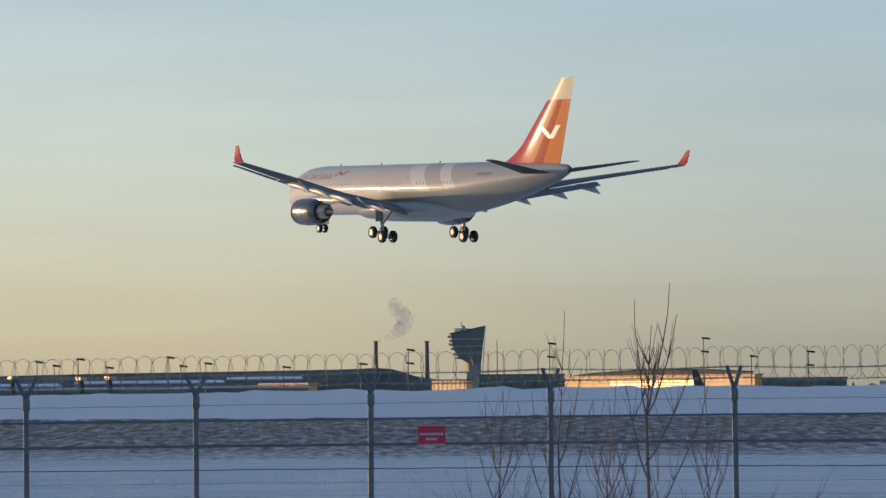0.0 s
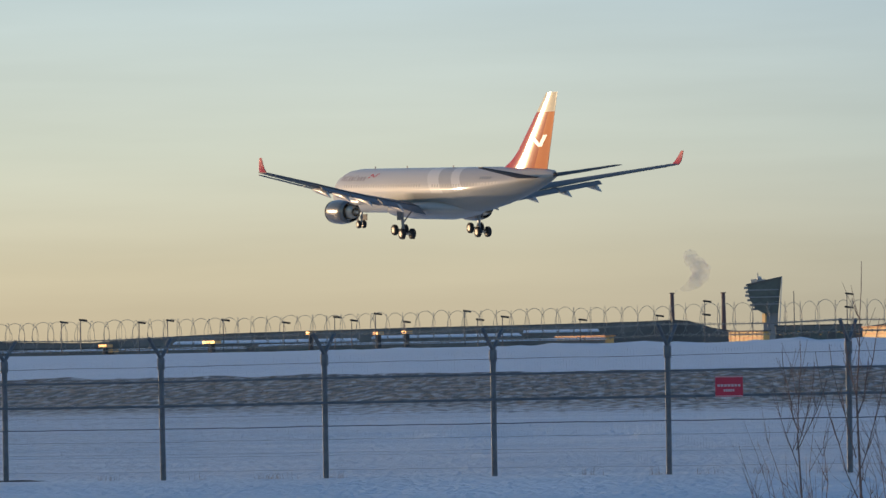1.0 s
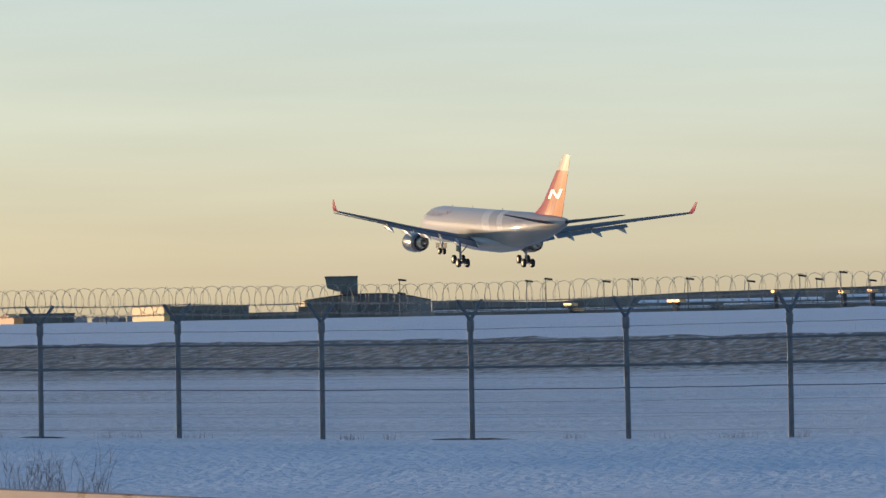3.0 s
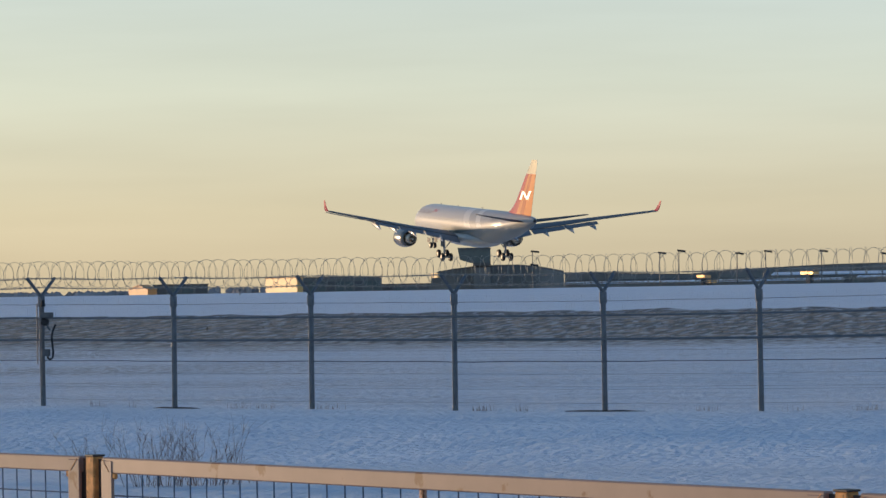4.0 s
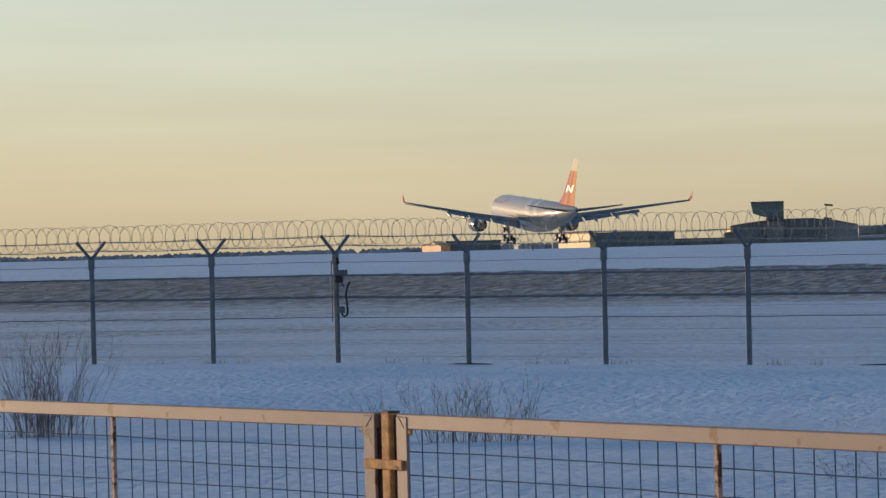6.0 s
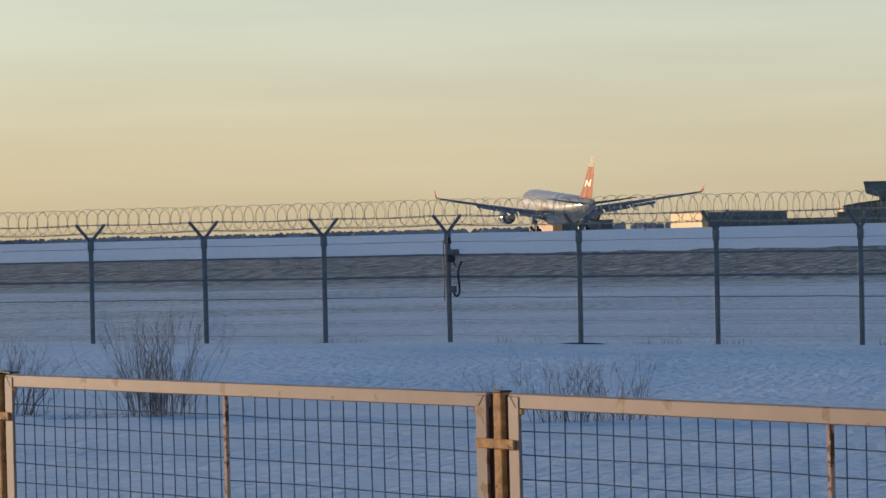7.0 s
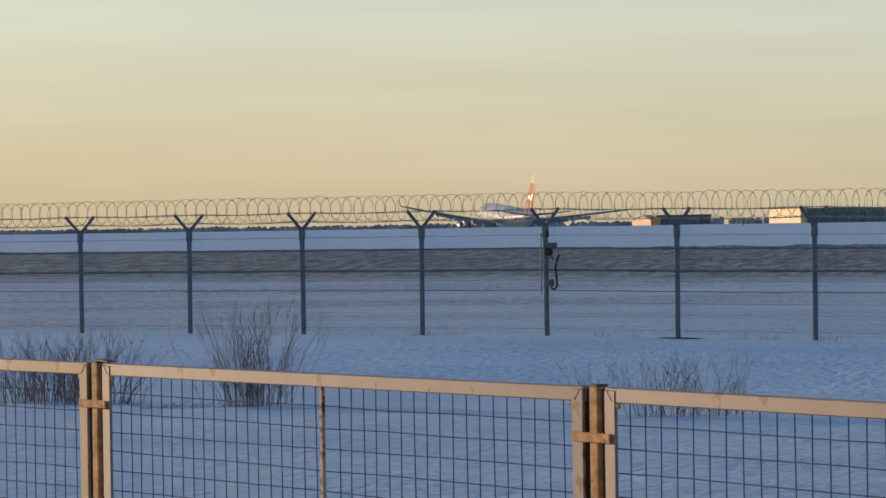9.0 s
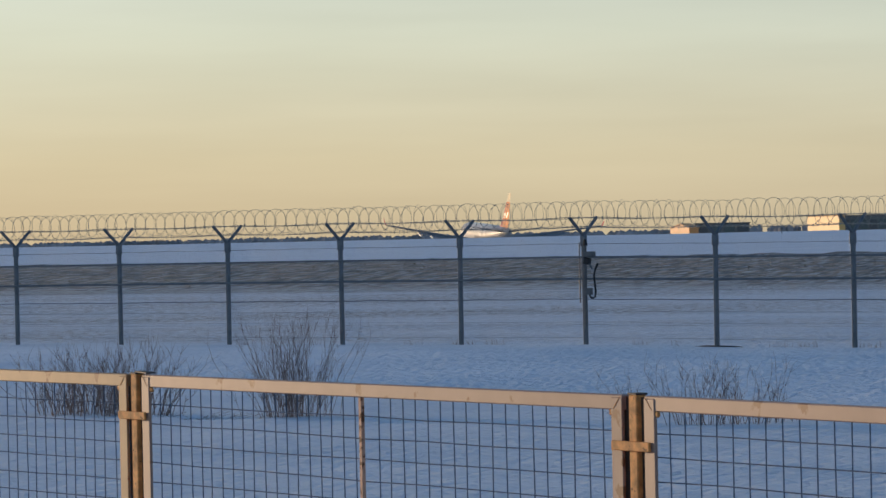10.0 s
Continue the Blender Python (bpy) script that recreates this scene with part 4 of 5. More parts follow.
def control_tower():
    d = 2600
    k = d * radians(1)
    x, y = away(-0.36, d)
    m = root("control_tower", Matrix.Translation((x, y, LOW)) @ Matrix.Rotation(radians(-0.36), 4, "Z"), "dark glazed control tower with a slanted roof", "tower")
    zz = lambda el: up(el, d) - LOW
    xx = lambda az: -(az + 0.36) * k

    def prism(pts, dep, y0=0.0):
        bm = bmesh.new()
        a = [bm.verts.new((px, y0 - dep / 2, pz)) for px, pz in pts]
        b = [bm.verts.new((px, y0 + dep / 2, pz)) for px, pz in pts]
        bm.faces.new(a)
        bm.faces.new(b[::-1])
        for i in range(len(pts)):
            j = (i + 1) % len(pts)
            bm.faces.new((a[i], b[i], b[j], a[j]))
        return bm
    part("shaft", prism([(xx(-0.335), 0), (xx(-0.53), 0), (xx(-0.545), zz(0.42)), (xx(-0.335), zz(0.42))], 11), CONCRETE, m, "grey concrete shaft")
    part("cab", prism([(xx(-0.335), zz(0.375)), (xx(-0.545), zz(0.375)), (xx(-0.60), zz(0.865)), (xx(-0.12), zz(0.765)), (xx(-0.15), zz(0.57)), (xx(-0.225), zz(0.44))], 17), GLASSDARK, m, "dark glazed cab flaring upward")
    for a0, a1, el in ((-0.13, -0.55, 0.70), (-0.145, -0.56, 0.60), (-0.19, -0.55, 0.50)):
        bm = bmesh.new()
        box(bm, ((xx(a0) + xx(a1)) / 2, 0, zz(el)), (abs(xx(a0) - xx(a1)) + 1.0, 18.5, 0.8), bevel=0.1)
        part("ledge", bm, CONCRETE, m)
    part("roof", prism([(xx(-0.10), zz(0.765)), (xx(-0.61), zz(0.868)), (xx(-0.61), zz(0.888)), (xx(-0.10), zz(0.785))], 18.5), DARKROOF, m)
    part("mast_fin", prism([(xx(-0.545), zz(0.05)), (xx(-0.60), zz(0.88)), (xx(-0.612), zz(0.88)), (xx(-0.56), zz(0.05))], 4, -8), PALE, m, "pale edge blade")
    for az, el, w in ((-0.135, 0.735, 3.0), (-0.15, 0.675, 2.4), (-0.15, 0.625, 3.0), (-0.175, 0.56, 2.6), (-0.21, 0.49, 2.6), (-0.25, 0.435, 2.4)):
        bm = bmesh.new()
        box(bm, (xx(az), -2.0, zz(el)), (w, 9.0, 1.5), pose(0, 0, 0, 0, 0, -20), 0.15)
        part("balcony", bm, CONCRETE, m)
    for az, el, w, hh in ((-0.24, 0.83, 5.0, 2.4), (-0.31, 0.835, 6.0, 1.6), (-0.27, 0.88, 0.5, 6.0)):
        bm = bmesh.new()
        box(bm, (xx(az), 0, zz(el)), (w, 4.0 if w > 1 else 0.5, hh), pose(0, 0, 0, 0, 0, -30), 0.1)
        part("roof_plant", bm, PALE, m, "pale roof plant catching the sun")
    bm = bmesh.new()
    bmesh.ops.create_uvsphere(bm, u_segments=12, v_segments=8, radius=1.7)
    bmesh.ops.translate(bm, vec=(xx(-0.29), 0, zz(0.86)), verts=bm.verts)
    part("radome", bm, PALE, m, "small pale radome", smooth=True)
    # added panel stands in for the gold sunlit spot low on the shaft
    bm = bmesh.new()
    box(bm, (xx(-0.35), -6.0, zz(0.30)), (3.2, 1.2, 6.0), pose(0, 0, 0, 0, 0, -50), 0.1)
    part("sunlit_spot_panel", bm, CLAD, m, "gold panel standing for a sunlit spot on the shaft")


def chimney(az, el, dist):
    x, y = away(az, dist)
    h = up(el, dist) - LOW
    c = root("chimney", Matrix.Translation((x, y, LOW)), "dark brick power-station chimney", "chimney", "chimneys")
    part("stack", lathe([(0, 2.3), (h * 0.6, 1.8), (h, 1.5)], 14, "z"), CHIMNEY, c, smooth=True)
    for z in (h - 0.8, h - 4.5):
        part("gallery", lathe([(z, 1.3), (z + 0.1, 2.3 if z > h - 2 else 1.7), (z + 0.9, 2.3 if z > h - 2 else 1.7), (z + 1.0, 1.3)], 14, "z"), CHIMNEY, c)


def smoke():
    m = bpy.data.materials.new("smoke")
    m.use_nodes = True
    n, l = m.node_tree.nodes, m.node_tree.links
    b = n["Principled BSDF"]
    b.inputs["Base Color"].default_value = (0.74, 0.60, 0.61, 1)
    b.inputs["Roughness"].default_value = 1.0
    nz = n.new("ShaderNodeTexNoise")
    nz.inputs["Scale"].default_value, nz.inputs["Detail"].default_value = 0.075, 5
    geo = n.new("ShaderNodeNewGeometry")
    l.new(geo.outputs["Position"], nz.inputs["Vector"])
    mr = n.new("ShaderNodeMapRange")
    mr.inputs["From Min"].default_value, mr.inputs["From Max"].default_value = 0.40, 0.68
    mr.inputs["To Min"].default_value, mr.inputs["To Max"].default_value = 0.055, 0.14
    l.new(nz.outputs["Fac"], mr.inputs["Value"])
    l.new(mr.outputs[0], b.inputs["Alpha"])
    d = 3450
    k = d * radians(1)
    spine = [(0.935, 0.69, 0.006), (0.88, 0.71, 0.016), (0.80, 0.73, 0.028), (0.71, 0.77, 0.05), (0.62, 0.83, 0.075), (0.555, 0.91, 0.095), (0.545, 0.99, 0.10), (0.59, 1.07, 0.092), (0.64, 1.15, 0.085), (0.66, 1.22, 0.07), (0.67, 1.27, 0.02)]
    bm = bmesh.new()
    rng = random.Random(5)
    for i, (az, el, r) in enumerate(spine):
        wide = 1.25
        g = bmesh.ops.create_icosphere(bm, subdivisions=3, radius=1.0)["verts"]
        x, y = away(az + rng.uniform(-0.3, 0.3) * r, d + rng.uniform(-8, 8))
        c = Vector((x, y, up(el + rng.uniform(-0.2, 0.2) * r, d)))
        for v in g:
            v.co = c + v.co * (k * r * wide * (1 + 0.45 * noise.noise(v.co * 1.6 + Vector((i * 3.1, wide, 0))) + 0.3 * noise.noise(v.co * 4.5 + Vector((i, 0, wide)))))
    ob = part("smoke_plume", bm, m, smooth=True)
    tagged(ob, "faint mauve smoke plume drifting from a chimney", "smoke", kind="stuff")


def woods(az0, az1, dist, el, count, seed):
    rng = random.Random(seed)
    bm = bmesh.new()
    for i in range(count):
        az = az0 + (az1 - az0) * rng.random()
        dd = dist + rng.uniform(-60, 60)
        x, y = away(az, dd)
        top = up(el * rng.uniform(0.45, 1.05) * (0.8 + 0.4 * noise.noise((az * 1.5, 0, seed))), dd)
        w = rng.uniform(1.5, 5.0)
        g = bmesh.ops.create_icosphere(bm, subdivisions=1, radius=1.0)["verts"]
        for v in g:
            v.co *= rng.uniform(0.7, 1.15)
        hh = (top - LOW) / 2
        bmesh.ops.transform(bm, matrix=Matrix.Translation((x, y, LOW + hh)) @ Matrix.Diagonal((w, w, hh, 1)), verts=g)
    tagged(part("far_woods", bm, FOREST), "dark belt of distant bare woods on the horizon", "woods", kind="stuff")


def far_things():
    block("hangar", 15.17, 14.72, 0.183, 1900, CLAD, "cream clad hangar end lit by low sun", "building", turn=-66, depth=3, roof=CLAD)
    block("hangar", 14.70, 13.52, 0.172, 1990, DARKWALL, "long dark hangar beyond the runway", "building", bays=9)
    block("hangar", 13.53, 12.66, 0.06, 2000, DARKWALL, "low dark service building beyond the runway", "building", bays=5)
    block("hangar", 16.75, 15.98, 0.105, 2000, DARKWALL, "low dark hangar beside a small house", "building", bays=4)
    # small gabled house
    d = 1950
    x, y = away(16.9, d)
    h = root("small_house", Matrix.Translation((x, y, LOW)) @ Matrix.Rotation(radians(-46), 4, "Z"), "small orange gabled house catching the sun", "house")
    bm = bmesh.new()
    hz = up(0.035, d) - LOW
    gz = up(0.095, d) - LOW
    pts = [(-10, 0), (10, 0), (10, hz), (1, gz), (-10, hz)]
    a = [bm.verts.new((px, -2.5, pz)) for px, pz in pts]
    b = [bm.verts.new((px, 2.5, pz)) for px, pz in pts]
    bm.faces.new(a); bm.faces.new(b[::-1])
    for i in range(5):
        bm.faces.new((a[i], b[i], b[(i + 1) % 5], a[(i + 1) % 5]))
    part("wall", bm, BRICKORANGE, h)
    for sgn in (-1, 1):
        bm = bmesh.new()
        sl = math.atan2(gz - hz, 10 - sgn)
        box(bm, (1 + sgn * (10 - sgn) / 2, 0, (hz + gz) / 2 + 0.2), (math.hypot(gz - hz, 10 - sgn) + 0.3, 5.6, 0.3), pose(0, 0, 0, 0, math.degrees(sl) * sgn, 0))
        part("roof", bm, BRICKORANGE, h)
    # dark domed building with a small tower on it
    dome = profile_building("domed_terminal", [(12.82, 0.15), (12.7, 0.205), (12.5, 0.235), (12.2, 0.268), (11.9, 0.281), (11.58, 0.28), (11.25, 0.245), (10.94, 0.18)], 1500, -0.03, 60, DARKWALL, "dark terminal with a shallow curved roof", "building")
    # added panel imitates a golden sun glint at the roof's end
    bm = bmesh.new()
    x, y = away(12.76, 1498)
    box(bm, (x, y, up(0.165, 1498)), (6.0, 1.0, 1.8), Matrix.Rotation(radians(12.76 - 66), 4, "Z"), 0.1)
    part("glint_panel", bm, CLAD, dome, "small gold panel added as a sun glint")
    d = 1495
    x, y = away(12.1, d)
    k = d * radians(1)
    t = root("apron_tower", Matrix.Translation((x, y, LOW)) @ Matrix.Rotation(radians(12.1), 4, "Z"), "squat dark apron tower with an overhanging cab", "tower")
    zz = lambda el: up(el, d) - LOW
    bm = bmesh.new()
    box(bm, (0.0, 0, zz(0.27) / 2), (0.24 * k, 5.5, zz(0.27)), bevel=0.1)
    part("base", bm, DARKWALL, t)
    bm = bmesh.new()
    pts = [(-0.31, 0.385), (-0.16, 0.335), (0.125, 0.335), (0.125, 0.53), (-0.335, 0.53)]
    a = [bm.verts.new((px * k, -4, zz(pz))) for px, pz in pts]
    b = [bm.verts.new((px * k, 4, zz(pz))) for px, pz in pts]
    bm.faces.new(a); bm.faces.new(b[::-1])
    for i in range(5):
        bm.faces.new((a[i], b[i], b[(i + 1) % 5], a[(i + 1) % 5]))
    part("cab", bm, GLASSDARK, t)
    bm = bmesh.new()
    box(bm, (-0.105 * k, 0, zz(0.54)), (0.47 * k, 9, 0.6), bevel=0.1)
    part("roof", bm, DARKROOF, t)
    bm = bmesh.new()
    box(bm, (0.0, 0, zz(0.315)), (0.25 * k, 7, 1.2), bevel=0.1)
    part("collar", bm, DARKROOF, t)
    # long terminal with its rising roofline
    profile_building("long_terminal", [(10.93, 0.165), (9.6, 0.125), (9.17, 0.115), (8.45, 0.17), (7.17, 0.216), (5.97, 0.232), (4.6, 0.25), (3.0, 0.258), (1.42, 0.274), (0.94, 0.29), (0.72, 0.272), (0.55, 0.225), (0.39, 0.168), (0.09, 0.12), (-0.3, 0.08)], 2100, -0.03, 80, DARKWALL, "very long dark terminal with a rising roofline", "building")
    profile_building("domed_hangar", [(1.85, 0.09), (1.55, 0.13), (1.3, 0.19), (1.1, 0.25), (0.94, 0.285), (0.75, 0.268), (0.5, 0.19), (0.3, 0.12), (0.0, 0.06)], 1800, -0.03, 50, DARKROOF, "dark domed hangar roof", "building")
    # low snow-roofed sheds in front
    for az0, az1, el in ((10.9, 8.2, 0.07), (8.0, 5.4, 0.10), (5.2, 3.1, 0.13), (3.05, 2.0, 0.17)):
        block("pier", az0, az1, el, 1750, DARKWALL, "low pier with a flat roof beyond the runway" if az0 > 8 else "low pier with a snow-covered roof", "building", roof=DARKROOF if az0 > 8 else SNOW, depth=60, bays=16)
    for az0, az1, el in ((10.9, 7.0, 0.025), (6.8, 3.6, 0.05), (3.5, 1.9, 0.06)):
        block("service_shed", az0, az1, el, 1600, DARKWALL, "low dark service shed with snow on its roof", "building", roof=SNOW, depth=25, bays=12)
    # halls whose wall colours carry the sun's gold glow
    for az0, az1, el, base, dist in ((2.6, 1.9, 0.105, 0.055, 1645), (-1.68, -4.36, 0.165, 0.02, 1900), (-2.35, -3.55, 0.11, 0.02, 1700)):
        block("glazed_hall", az0, az1, el, dist, SUNGLASS if dist == 1700 else CLAD, "long hall with the sun's gold glow put into its wall colour", "building", turn=-60 if az0 > 0 else -57, depth=4, roof=BRICKORANGE, ribs=6)
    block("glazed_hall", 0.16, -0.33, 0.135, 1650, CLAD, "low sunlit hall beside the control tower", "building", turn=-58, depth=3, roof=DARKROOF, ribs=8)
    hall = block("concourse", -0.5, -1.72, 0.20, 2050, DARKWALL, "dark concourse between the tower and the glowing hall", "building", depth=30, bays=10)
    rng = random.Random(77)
    # added gold panes imitate the row of sun glints on the wall
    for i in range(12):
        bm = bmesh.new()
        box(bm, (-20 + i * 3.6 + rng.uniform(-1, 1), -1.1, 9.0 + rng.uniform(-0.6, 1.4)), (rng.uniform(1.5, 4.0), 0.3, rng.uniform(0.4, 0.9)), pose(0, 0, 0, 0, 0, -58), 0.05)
        part("glint_pane", bm, GILT, hall, "tilted gold pane added as a sun glint")
    profile_building("arched_hall", [(-1.6, 0.12), (-2.1, 0.19), (-2.9, 0.235), (-3.7, 0.23), (-4.38, 0.195)], 2300, 0.0, 60, BRICKORANGE, "broad hall with a low arched roof", "building")
    block("hangar", -4.5, -5.7, 0.115, 1800, DARKWALL, "low dark hangar past the glowing hall", "building", bays=8)
    # added boxes with gold tops, standing in for sun glints on the terminal
    d = 1500
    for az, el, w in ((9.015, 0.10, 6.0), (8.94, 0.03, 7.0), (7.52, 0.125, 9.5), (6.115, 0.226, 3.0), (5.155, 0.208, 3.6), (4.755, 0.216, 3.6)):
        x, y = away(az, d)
        h = root("glint_box", Matrix.Translation((x, y, LOW)) @ Matrix.Rotation(radians(az - 60), 4, "Z"), "small added box with a gold top standing for a sun glint", "building", "stair heads of the terminal")
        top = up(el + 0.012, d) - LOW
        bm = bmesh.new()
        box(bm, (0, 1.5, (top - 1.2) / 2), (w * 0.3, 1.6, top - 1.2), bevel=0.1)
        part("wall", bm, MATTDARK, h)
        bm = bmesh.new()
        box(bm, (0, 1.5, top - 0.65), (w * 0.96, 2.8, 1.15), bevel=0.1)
        part("glint_block", bm, GILT, h, "gold block standing for a sun glint")
        bm = bmesh.new()
        box(bm, (0, 1.5, top), (w + 0.3, 3.3, 0.25), bevel=0.05)
        part("roof", bm, DARKROOF, h)
    # parked tail fin before the hall
    x, y = away(-3.63, 1650)
    t = root("parked_tail", Matrix.Translation((x, y, LOW)), "dark tail fin of a parked aircraft", "aircraft")
    bm = bmesh.new()
    z1 = up(0.235, 1650) - LOW
    pts = [(-2.0, z1 * 0.3), (3.2, z1 * 0.3), (-1.0, z1), (-3.2, z1)]
    a = [bm.verts.new((px, -0.3, pz)) for px, pz in pts]
    b = [bm.verts.new((px, 0.3, pz)) for px, pz in pts]
    bm.faces.new(a); bm.faces.new(b[::-1])
    for i in range(4):
        bm.faces.new((a[i], b[i], b[(i + 1) % 4], a[(i + 1) % 4]))
    part("fin", bm, DARKMETAL, t)
    part("body", lathe([(-4, 0.3), (0, 1.5), (12, 2.0), (20, 2.0)], 12, "x", (0, 0, 3.5)), FLAPGREY, t, smooth=True)
    control_tower()
    chimney(0.945, 0.686, 3400)
    chimney(0.222, 0.678, 3400)
    smoke()
    for az, el, n in ((0.488, 0.569, 2), (-1.514, 0.637, 2), (-3.687, 0.689, 2), (-4.361, 0.428, 1), (-5.164, 0.485, 2), (-0.77, 0.68, 0), (11.381, 0.492, 2), (9.583, 0.442, 1), (9.311, 0.468, 1),
                      (8.489, 0.417, 1), (8.088, 0.44, 1), (7.304, 0.431, 1), (6.448, 0.38, 1), (5.726, 0.445, 1), (5.487, 0.392, 1), (5.149, 0.481, 1), (4.744, 0.36, 1), (3.885, 0.495, 1),
                      (3.704, 0.371, 1), (3.352, 0.404, 1), (2.252, 0.342, 1), (1.161, 0.377, 1)):
        mast(az, el, 1400, n)
    woods(15.9, 29, 2500, 0.038, 1300, 3)
    woods(-9, 16, 3900, 0.10, 300, 4)


far_things()


# ------------------------------------------------------------------ on and before the fence
def warning_sign():
    az = radians(0.145)
    k = FENCE_K0 + math.tan(FENCE_AZ - az) * FENCE_D / BAY
    x, y = fence_point(k, -0.08)
    d = math.hypot(x, y)
    z0, z1 = up(-0.795, d), up(-0.504, d)
    m = root("warning_sign", Matrix.Translation((x, y, (z0 + z1) / 2)) @ Matrix.Rotation(FENCE_AZ, 4, "Z"), "red warning sign with white lines wired to the fence mesh", "sign")
    w, h = 0.46, z1 - z0
    bm = bmesh.new()
    box(bm, (0, 0, 0), (w, 0.006, h), bevel=0.002)
    part("plate", bm, SIGNRED, m)
    for zc, ww, hh in ((0.015, 0.40, 0.036), (-0.062, 0.19, 0.036)):
        n = 7 if ww > 0.3 else 5
        for i in range(n):
            bm = bmesh.new()
            box(bm, (-ww / 2 + ww * (i + 0.5) / n, -0.0055, zc * h / 0.32), (ww / n * 0.72, 0.003, hh * h / 0.32))
            part("text_bar", bm, SIGNWHITE, m)
    for zc in (0.5 * h - 0.012, -0.5 * h + 0.012):
        bm = bmesh.new()
        box(bm, (0, -0.0055, zc), (w * 0.98, 0.003, 0.012))
        part("border_line", bm, SIGNWHITE, m)
    for sx in (-0.2, 0.2):
        bm = bmesh.new()
        tube(bm, (sx, 0.0, h / 2 - 0.02), (sx, 0.06, h / 2 - 0.02), 0.004, 0.004, 6)
        part("tie", bm, STEEL, m)


def detector():
    x, y = fence_point(4)
    z = ground_z(x, y)
    m = root("fence_sensor", Matrix.Translation((x, y, z)) @ Matrix.Rotation(FENCE_AZ, 4, "Z"), "grey sensor box with a looped cable on a fence post", "sensor")
    bm = bmesh.new()
    box(bm, (0.06, -0.06, 1.12), (0.05, 0.05, 1.5), bevel=0.005)
    part("riser", bm, BOXGREY, m)
    bm = bmesh.new()
    box(bm, (0.17, -0.08, 1.70), (0.22, 0.14, 0.10), bevel=0.01)
    part("housing", bm, BOXGREY, m)
    bm = bmesh.new()
    tube(bm, (0.07, -0.06, 1.86), (0.07, -0.06, 1.98), 0.05, 0.03, 8)
    part("sounder", bm, RUBBER, m)
    bm = bmesh.new()
    tube(bm, (0.10, -0.08, 1.62), (0.24, -0.08, 1.42), 0.025, 0.02, 6)
    tube(bm, (0.09, -0.08, 1.55), (0.17, -0.08, 1.6), 0.02, 0.02, 6)
    part("bracket", bm, BOXGREY, m)
    bm = bmesh.new()
    box(bm, (0.14, -0.08, 1.0), (0.15, 0.10, 0.13), bevel=0.01)
    part("junction_box", bm, BOXGREY, m)
    bm = bmesh.new()
    tube(bm, (-0.075, -0.05, 0.78), (-0.075, -0.05, 1.92), 0.012, 0.012, 6)
    part("conduit", bm, BOXGREY, m)
    bm = bmesh.new()
    box(bm, (0.13, -0.085, 1.57), (0.13, 0.10, 0.12), pose(0, 0, 0, 0, 12, 0), 0.012)
    part("lens_unit", bm, RUBBER, m, "black sensor head")
    bm = bmesh.new()
    box(bm, (0.075, -0.10, 1.28), (0.07, 0.05, 0.22), bevel=0.01)
    part("terminal_strip", bm, BOXGREY, m)
    s = Sticks()
    s.path([(0.38, -0.09, 1.52), (0.32, -0.09, 1.42), (0.285, -0.09, 1.30), (0.30, -0.09, 1.15), (0.32, -0.09, 1.0), (0.30, -0.09, 0.90), (0.24, -0.09, 0.87), (0.19, -0.09, 0.90), (0.18, -0.09, 0.96)], 0.02, 6)
    s.mesh("cable", RUBBER, m, "black looped cable")


def shrub(az, dist, height, spread, stems, seed, width=0.4, thick=0.006, label="bare leafless willow shrub standing in the snow"):
    rng = random.Random(seed)
    x, y = away(az, dist)
    m = root("shrub", Matrix.Translation((x, y, ground_z(x, y) - 0.05)) @ Matrix.Rotation(radians(az), 4, "Z"), label, "shrub", "shrubs before the fence")
    s, tw = Sticks(), Sticks()
    for i in range(stems):
        bx, by = rng.gauss(0, width), rng.gauss(0, width * 0.6)
        h = height * rng.uniform(0.45, 1.0)
        lean = (bx / max(width, 0.01)) * spread * 0.45 + rng.gauss(0, spread * 0.3)
        leany = rng.gauss(0, spread * 0.3)
        pts = []
        for q in range(6):
            t = q / 5
            pts.append((bx + lean * t ** 1.3 + rng.gauss(0, 0.012) * q, by + leany * t ** 1.3, h * t))
        s.path(pts, thick * rng.uniform(0.7, 1.2), 3, 0.0012)
        for b in range(rng.randint(5, 8)):
            q = rng.randint(1, 4)
            p = Vector(pts[q])
            L = h * rng.uniform(0.10, 0.30)
            dirv = Vector((rng.gauss(lean * 0.5, 0.35), rng.gauss(0, 0.3), 1.0)).normalized()
            tw.path([p, p + dirv * L * 0.5 + Vector((rng.gauss(0, 0.01), 0, 0)), p + dirv * L + Vector((rng.gauss(0, 0.03), 0, 0))], thick * 0.45, 3, 0.001)
    tagged(s.mesh("stem_clump", TWIG, m), kind="stuff")
    tagged(tw.mesh("twig_clump", TWIG, m), kind="stuff")


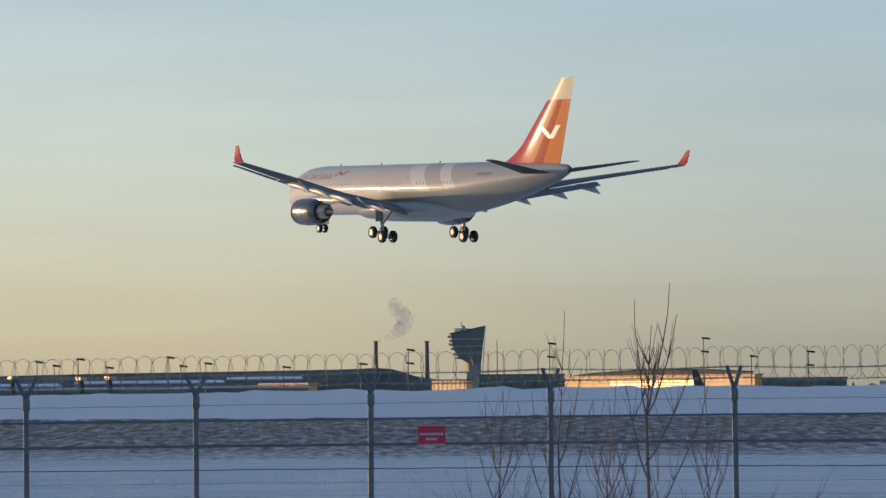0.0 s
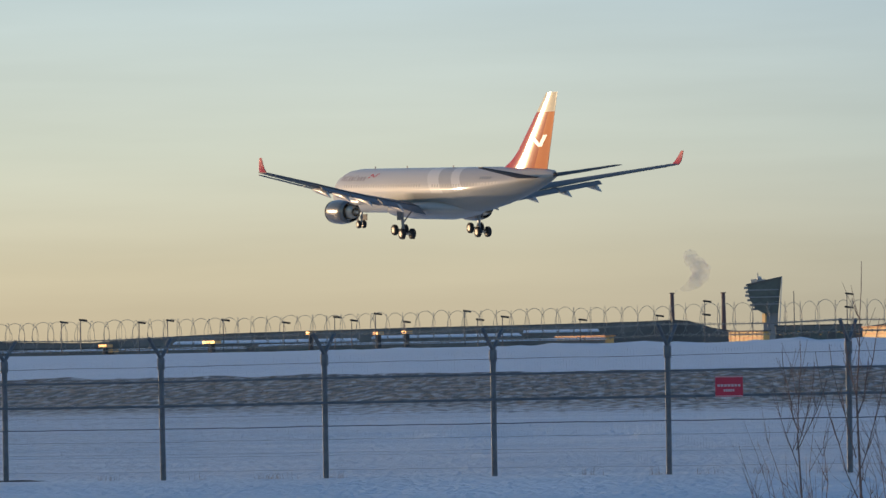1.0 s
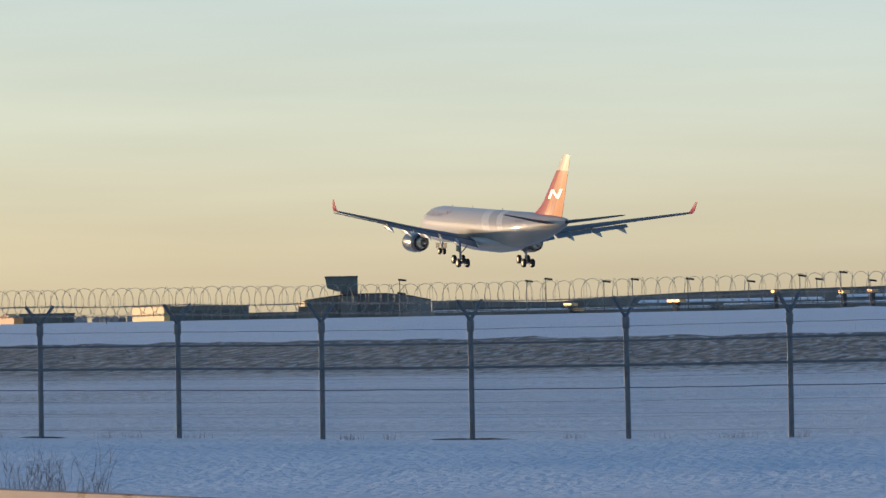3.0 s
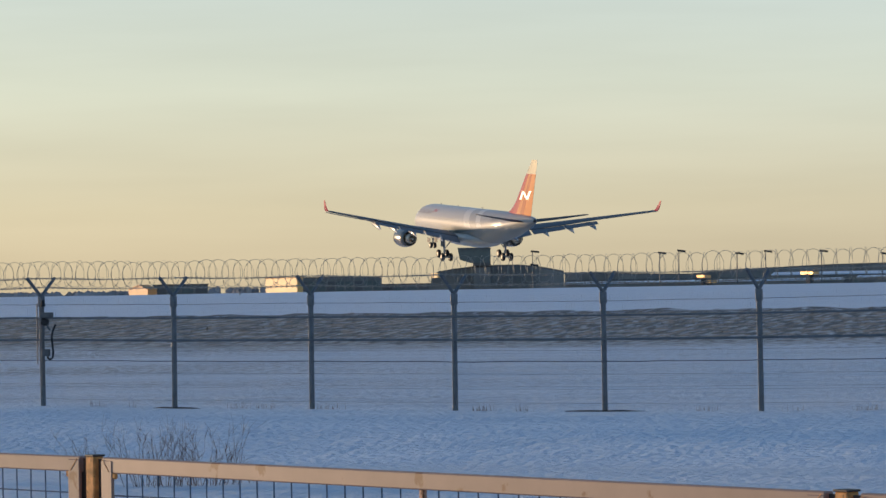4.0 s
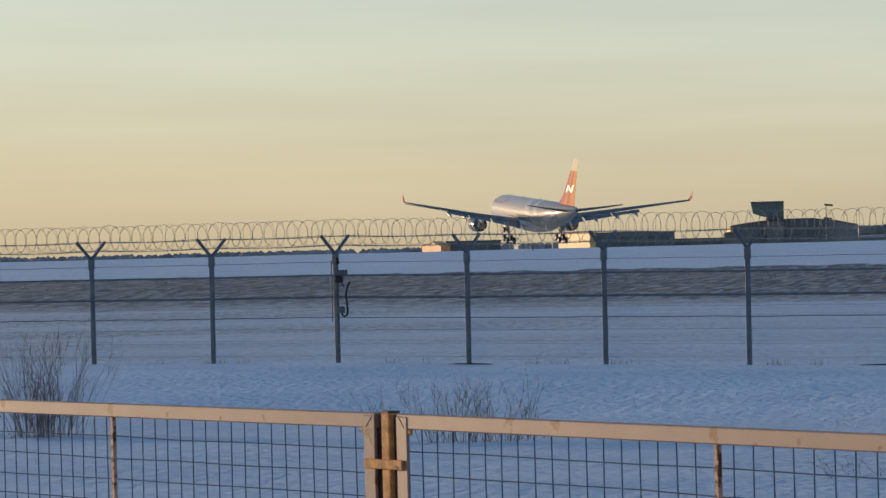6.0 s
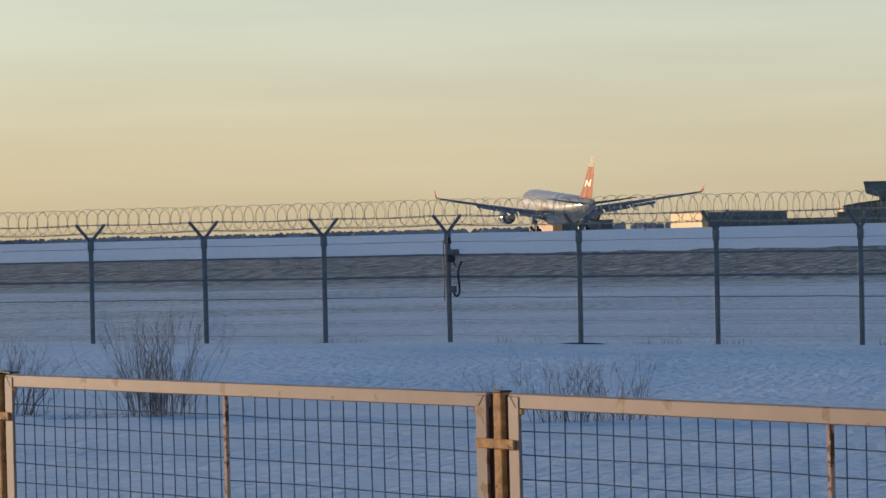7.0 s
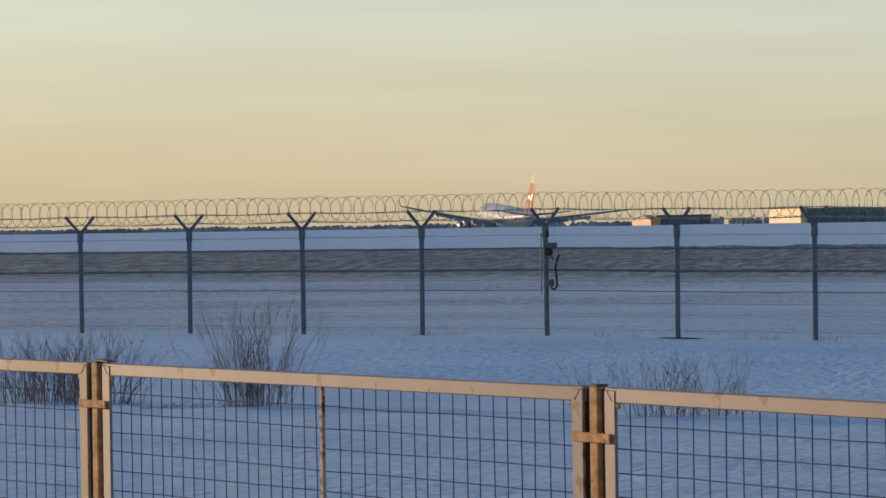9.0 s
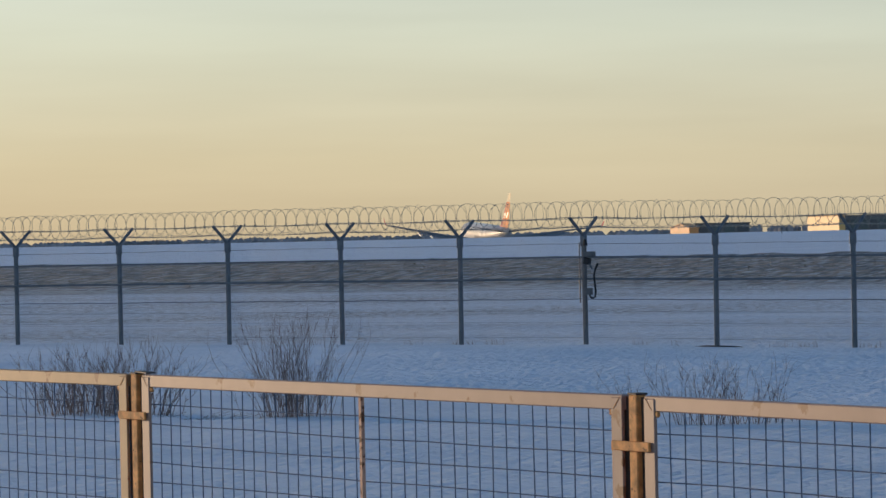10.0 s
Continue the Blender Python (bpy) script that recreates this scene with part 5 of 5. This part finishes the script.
def sapling(az, dist, trunk_top, tips, seed, thick):
    """A young bare tree: a trunk that forks towards tips given as bearing and elevation."""
    rng = random.Random(seed)
    x, y = away(az, dist)
    g = ground_z(x, y)
    m = root("sapling", Matrix.Translation((x, y, g - 0.05)) @ Matrix.Rotation(radians(az), 4, "Z"), "tall thin bare sapling rising from the snow", "tree", "saplings before the fence")
    k = dist * radians(1)
    s = Sticks()
    fork = Vector(((az - trunk_top[0]) * k, 0, up(trunk_top[1], dist) - g))
    s.path([(0, 0, 0), fork * 0.5 + Vector((0.03, 0, 0)), fork], thick, 6, thick * 0.6)
    s.mesh("trunk", TWIG, m)
    for i, (ta, te, low) in enumerate(tips):
        b = Sticks()
        a = fork * low
        e_ = Vector(((az - ta) * k, rng.uniform(-0.2, 0.2), up(te, dist) - g))
        bow = Vector(((e_.x - a.x) * 0.07, 0, -(e_.z - a.z) * 0.04))
        pts = [a.lerp(e_, t) + bow * math.sin(math.pi * t) + Vector((rng.gauss(0, 0.008), 0, 0)) for t in (0, 0.2, 0.4, 0.6, 0.8, 1.0)]
        b.path(pts, thick * 0.45, 4, 0.003)
        limb = b.mesh("branch", TWIG, m)
        tw = Sticks()
        for q in range(8):
            p = pts[rng.randint(1, 3)]
            d = Vector((rng.choice((-1, 1)) * rng.uniform(0.15, 0.5), rng.uniform(-0.2, 0.2), 1)).normalized()
            L = rng.uniform(0.12, 0.38)
            tw.path([p, p + d * L * 0.5, p + d * L + Vector((0, 0, 0.03))], thick * 0.2, 3, 0.002)
        tagged(tw.mesh("twig_clump", TWIG, limb), kind="stuff")


warning_sign()
detector()
shrub(22.5, 55.6, 1.54, 0.45, 120, 11, 0.22, 0.0045)
shrub(24.75, 57.2, 1.16, 0.45, 85, 12, 0.30, 0.006)
shrub(25.45, 57.7, 1.10, 0.45, 120, 13, 0.38, 0.006)
shrub(23.9, 55.2, 0.18, 0.4, 30, 14, 0.35, 0.004)
shrub(16.75, 50.2, 0.94, 0.34, 36, 15, 0.20, 0.005)
shrub(16.1, 50.2, 0.90, 0.34, 34, 16, 0.24, 0.005)
shrub(17.6, 50.6, 0.82, 0.25, 14, 17, 0.14, 0.005)
shrub(15.6, 50.6, 0.42, 0.3, 14, 18, 0.2, 0.005)
shrub(11.0, 40.0, 0.35, 0.5, 12, 19, 0.30, 0.004)
sapling(-2.85, 36, (-2.87, -0.35), [(-3.241, 1.54, 1.0), (-2.72, 1.32, 1.0), (-3.316, 1.10, 1.0), (-2.95, 0.95, 1.0), (-2.55, 0.2, 0.75), (-3.45, 0.25, 0.8), (-3.75, 0.1, 0.5), (-2.35, -0.2, 0.45), (-3.05, 0.7, 1.0)], 21, 0.022)
sapling(-1.60, 37, (-1.62, -0.75), [(-1.719, 1.17, 1.0), (-1.95, 0.35, 0.9), (-1.25, 0.0, 0.7), (-1.05, -0.1, 0.5), (-2.1, -0.1, 0.6), (-1.45, 0.25, 1.0)], 22, 0.016)
sapling(-0.80, 37, (-0.78, -1.25), [(-0.58, -0.05, 1.0), (-0.85, 0.05, 1.0), (-1.05, -0.25, 0.9), (-0.45, -0.5, 0.8), (-1.2, -0.5, 0.9)], 23, 0.013)
sapling(-2.25, 36, (-2.3, -1.3), [(-2.45, 0.1, 1.0), (-2.1, -0.1, 1.0), (-2.0, -0.45, 0.9), (-2.6, -0.5, 0.9)], 24, 0.012)
sapling(-3.75, 36, (-3.72, -1.4), [(-3.70, 0.28, 1.0), (-4.02, -0.75, 0.8), (-3.95, -0.3, 0.9), (-3.5, -0.6, 0.9)], 25, 0.012)

for az, h, n, sd in ((-0.95, 2.0, 14, 41), (-1.5, 1.9, 16, 42), (-2.25, 1.9, 14, 43), (-3.0, 2.1, 16, 44), (-3.65, 1.7, 12, 45)):
    shrub(az, 37.5, h, 0.8, n, sd, 0.16, 0.008, "thin bare shoots round the saplings in the snow")


def tufts():
    """Dry grass standing out of the snow along the fence foot and on the bank."""
    rng = random.Random(31)
    GRASS = material("dry_grass", (0.27, 0.205, 0.15), 0.85, 0, 0.35, 3)
    for i in range(26):
        k = rng.uniform(1, 13.5)
        x, y = fence_point(k, rng.uniform(-0.15, 0.15))
        s = Sticks()
        for b in range(rng.randint(8, 22)):
            p = Vector((rng.gauss(0, 0.12), rng.gauss(0, 0.05), -0.02))
            s.path([p, p + Vector((rng.gauss(0, 0.03), 0, rng.uniform(0.04, 0.16)))], 0.004, 3, 0.001)
        t = s.mesh("grass_tuft", TWIG)
        t.matrix_basis = Matrix.Translation((x, y, ground_z(x, y))) @ Matrix.Rotation(FENCE_AZ, 4, "Z")
        tagged(t, "small dark tuft of dry grass at the fence foot", "grass", "tufts along the fence", "stuff")
    v, f = [], []
    for i in range(9000):
        q = BERM_A + (BERM_B - BERM_A) * (0.1 + 0.9 * rng.random() ** 0.8)
        s_ = rng.uniform(-150, 35)
        x, y = FN[0] * q + FR[0] * s_, FN[1] * q + FR[1] * s_
        if noise.noise((x * 0.25, y * 0.25, 9.0)) < -0.25:
            continue
        z = ground_z(x, y) - 0.03
        for b in range(3):
            a = rng.uniform(0, math.pi)
            w, h = rng.uniform(0.03, 0.11), rng.uniform(0.03, 0.075)
            lx, ly = rng.gauss(0, 0.10), rng.gauss(0, 0.10)
            k = len(v)
            v += [(x - w * math.cos(a), y - w * math.sin(a), z), (x + w * math.cos(a), y + w * math.sin(a), z), (x + lx, y + ly, z + h)]
            f.append((k, k + 1, k + 2))
    tagged(raw("bank_grass", v, f, GRASS), "dry tawny grass showing through snow on the bank", "grass", kind="stuff")
    for k in (5.0, 7.9, 8.1):
        x, y = fence_point(k)
        bm = bmesh.new()
        bmesh.ops.create_icosphere(bm, subdivisions=2, radius=1.0)
        for w in bm.verts:
            w.co *= 1 + 0.3 * noise.noise(w.co * 2 + Vector((k, 0, 0)))
        bmesh.ops.transform(bm, matrix=Matrix.Translation((x, y, ground_z(x, y) - 0.01)) @ Matrix.Rotation(FENCE_AZ, 4, "Z") @ Matrix.Diagonal((0.55, 0.12, 0.035, 1)), verts=bm.verts)
        tagged(part("soil_patch", bm, DARKSOIL), "bare dark soil at the foot of a fence post", "soil")


DARKSOIL = material("dark_soil", (0.035, 0.032, 0.03), 0.9, 0, 0.3, 8)
tufts()


def marker():
    d = 560
    x, y = away(15.53, d)
    m = root("field_marker", Matrix.Translation((x, y, ground_z(x, y))), "small dark marker post on the snowfield", "marker")
    bm = bmesh.new()
    tube(bm, (0, 0, 0), (0, 0, 0.75), 0.07, 0.06, 8)
    part("stake", bm, BOXGREY, m)
    bm = bmesh.new()
    box(bm, (0, 0, 0.72), (0.35, 0.08, 0.3), bevel=0.02)
    part("plate", bm, BOXGREY, m)


marker()


def motions():
    walk(airliner, [(t, pose(x, y, EYE + z, b, -p, 90 + h)) for t, x, y, z, p, b, h in FLIGHT])


motions()
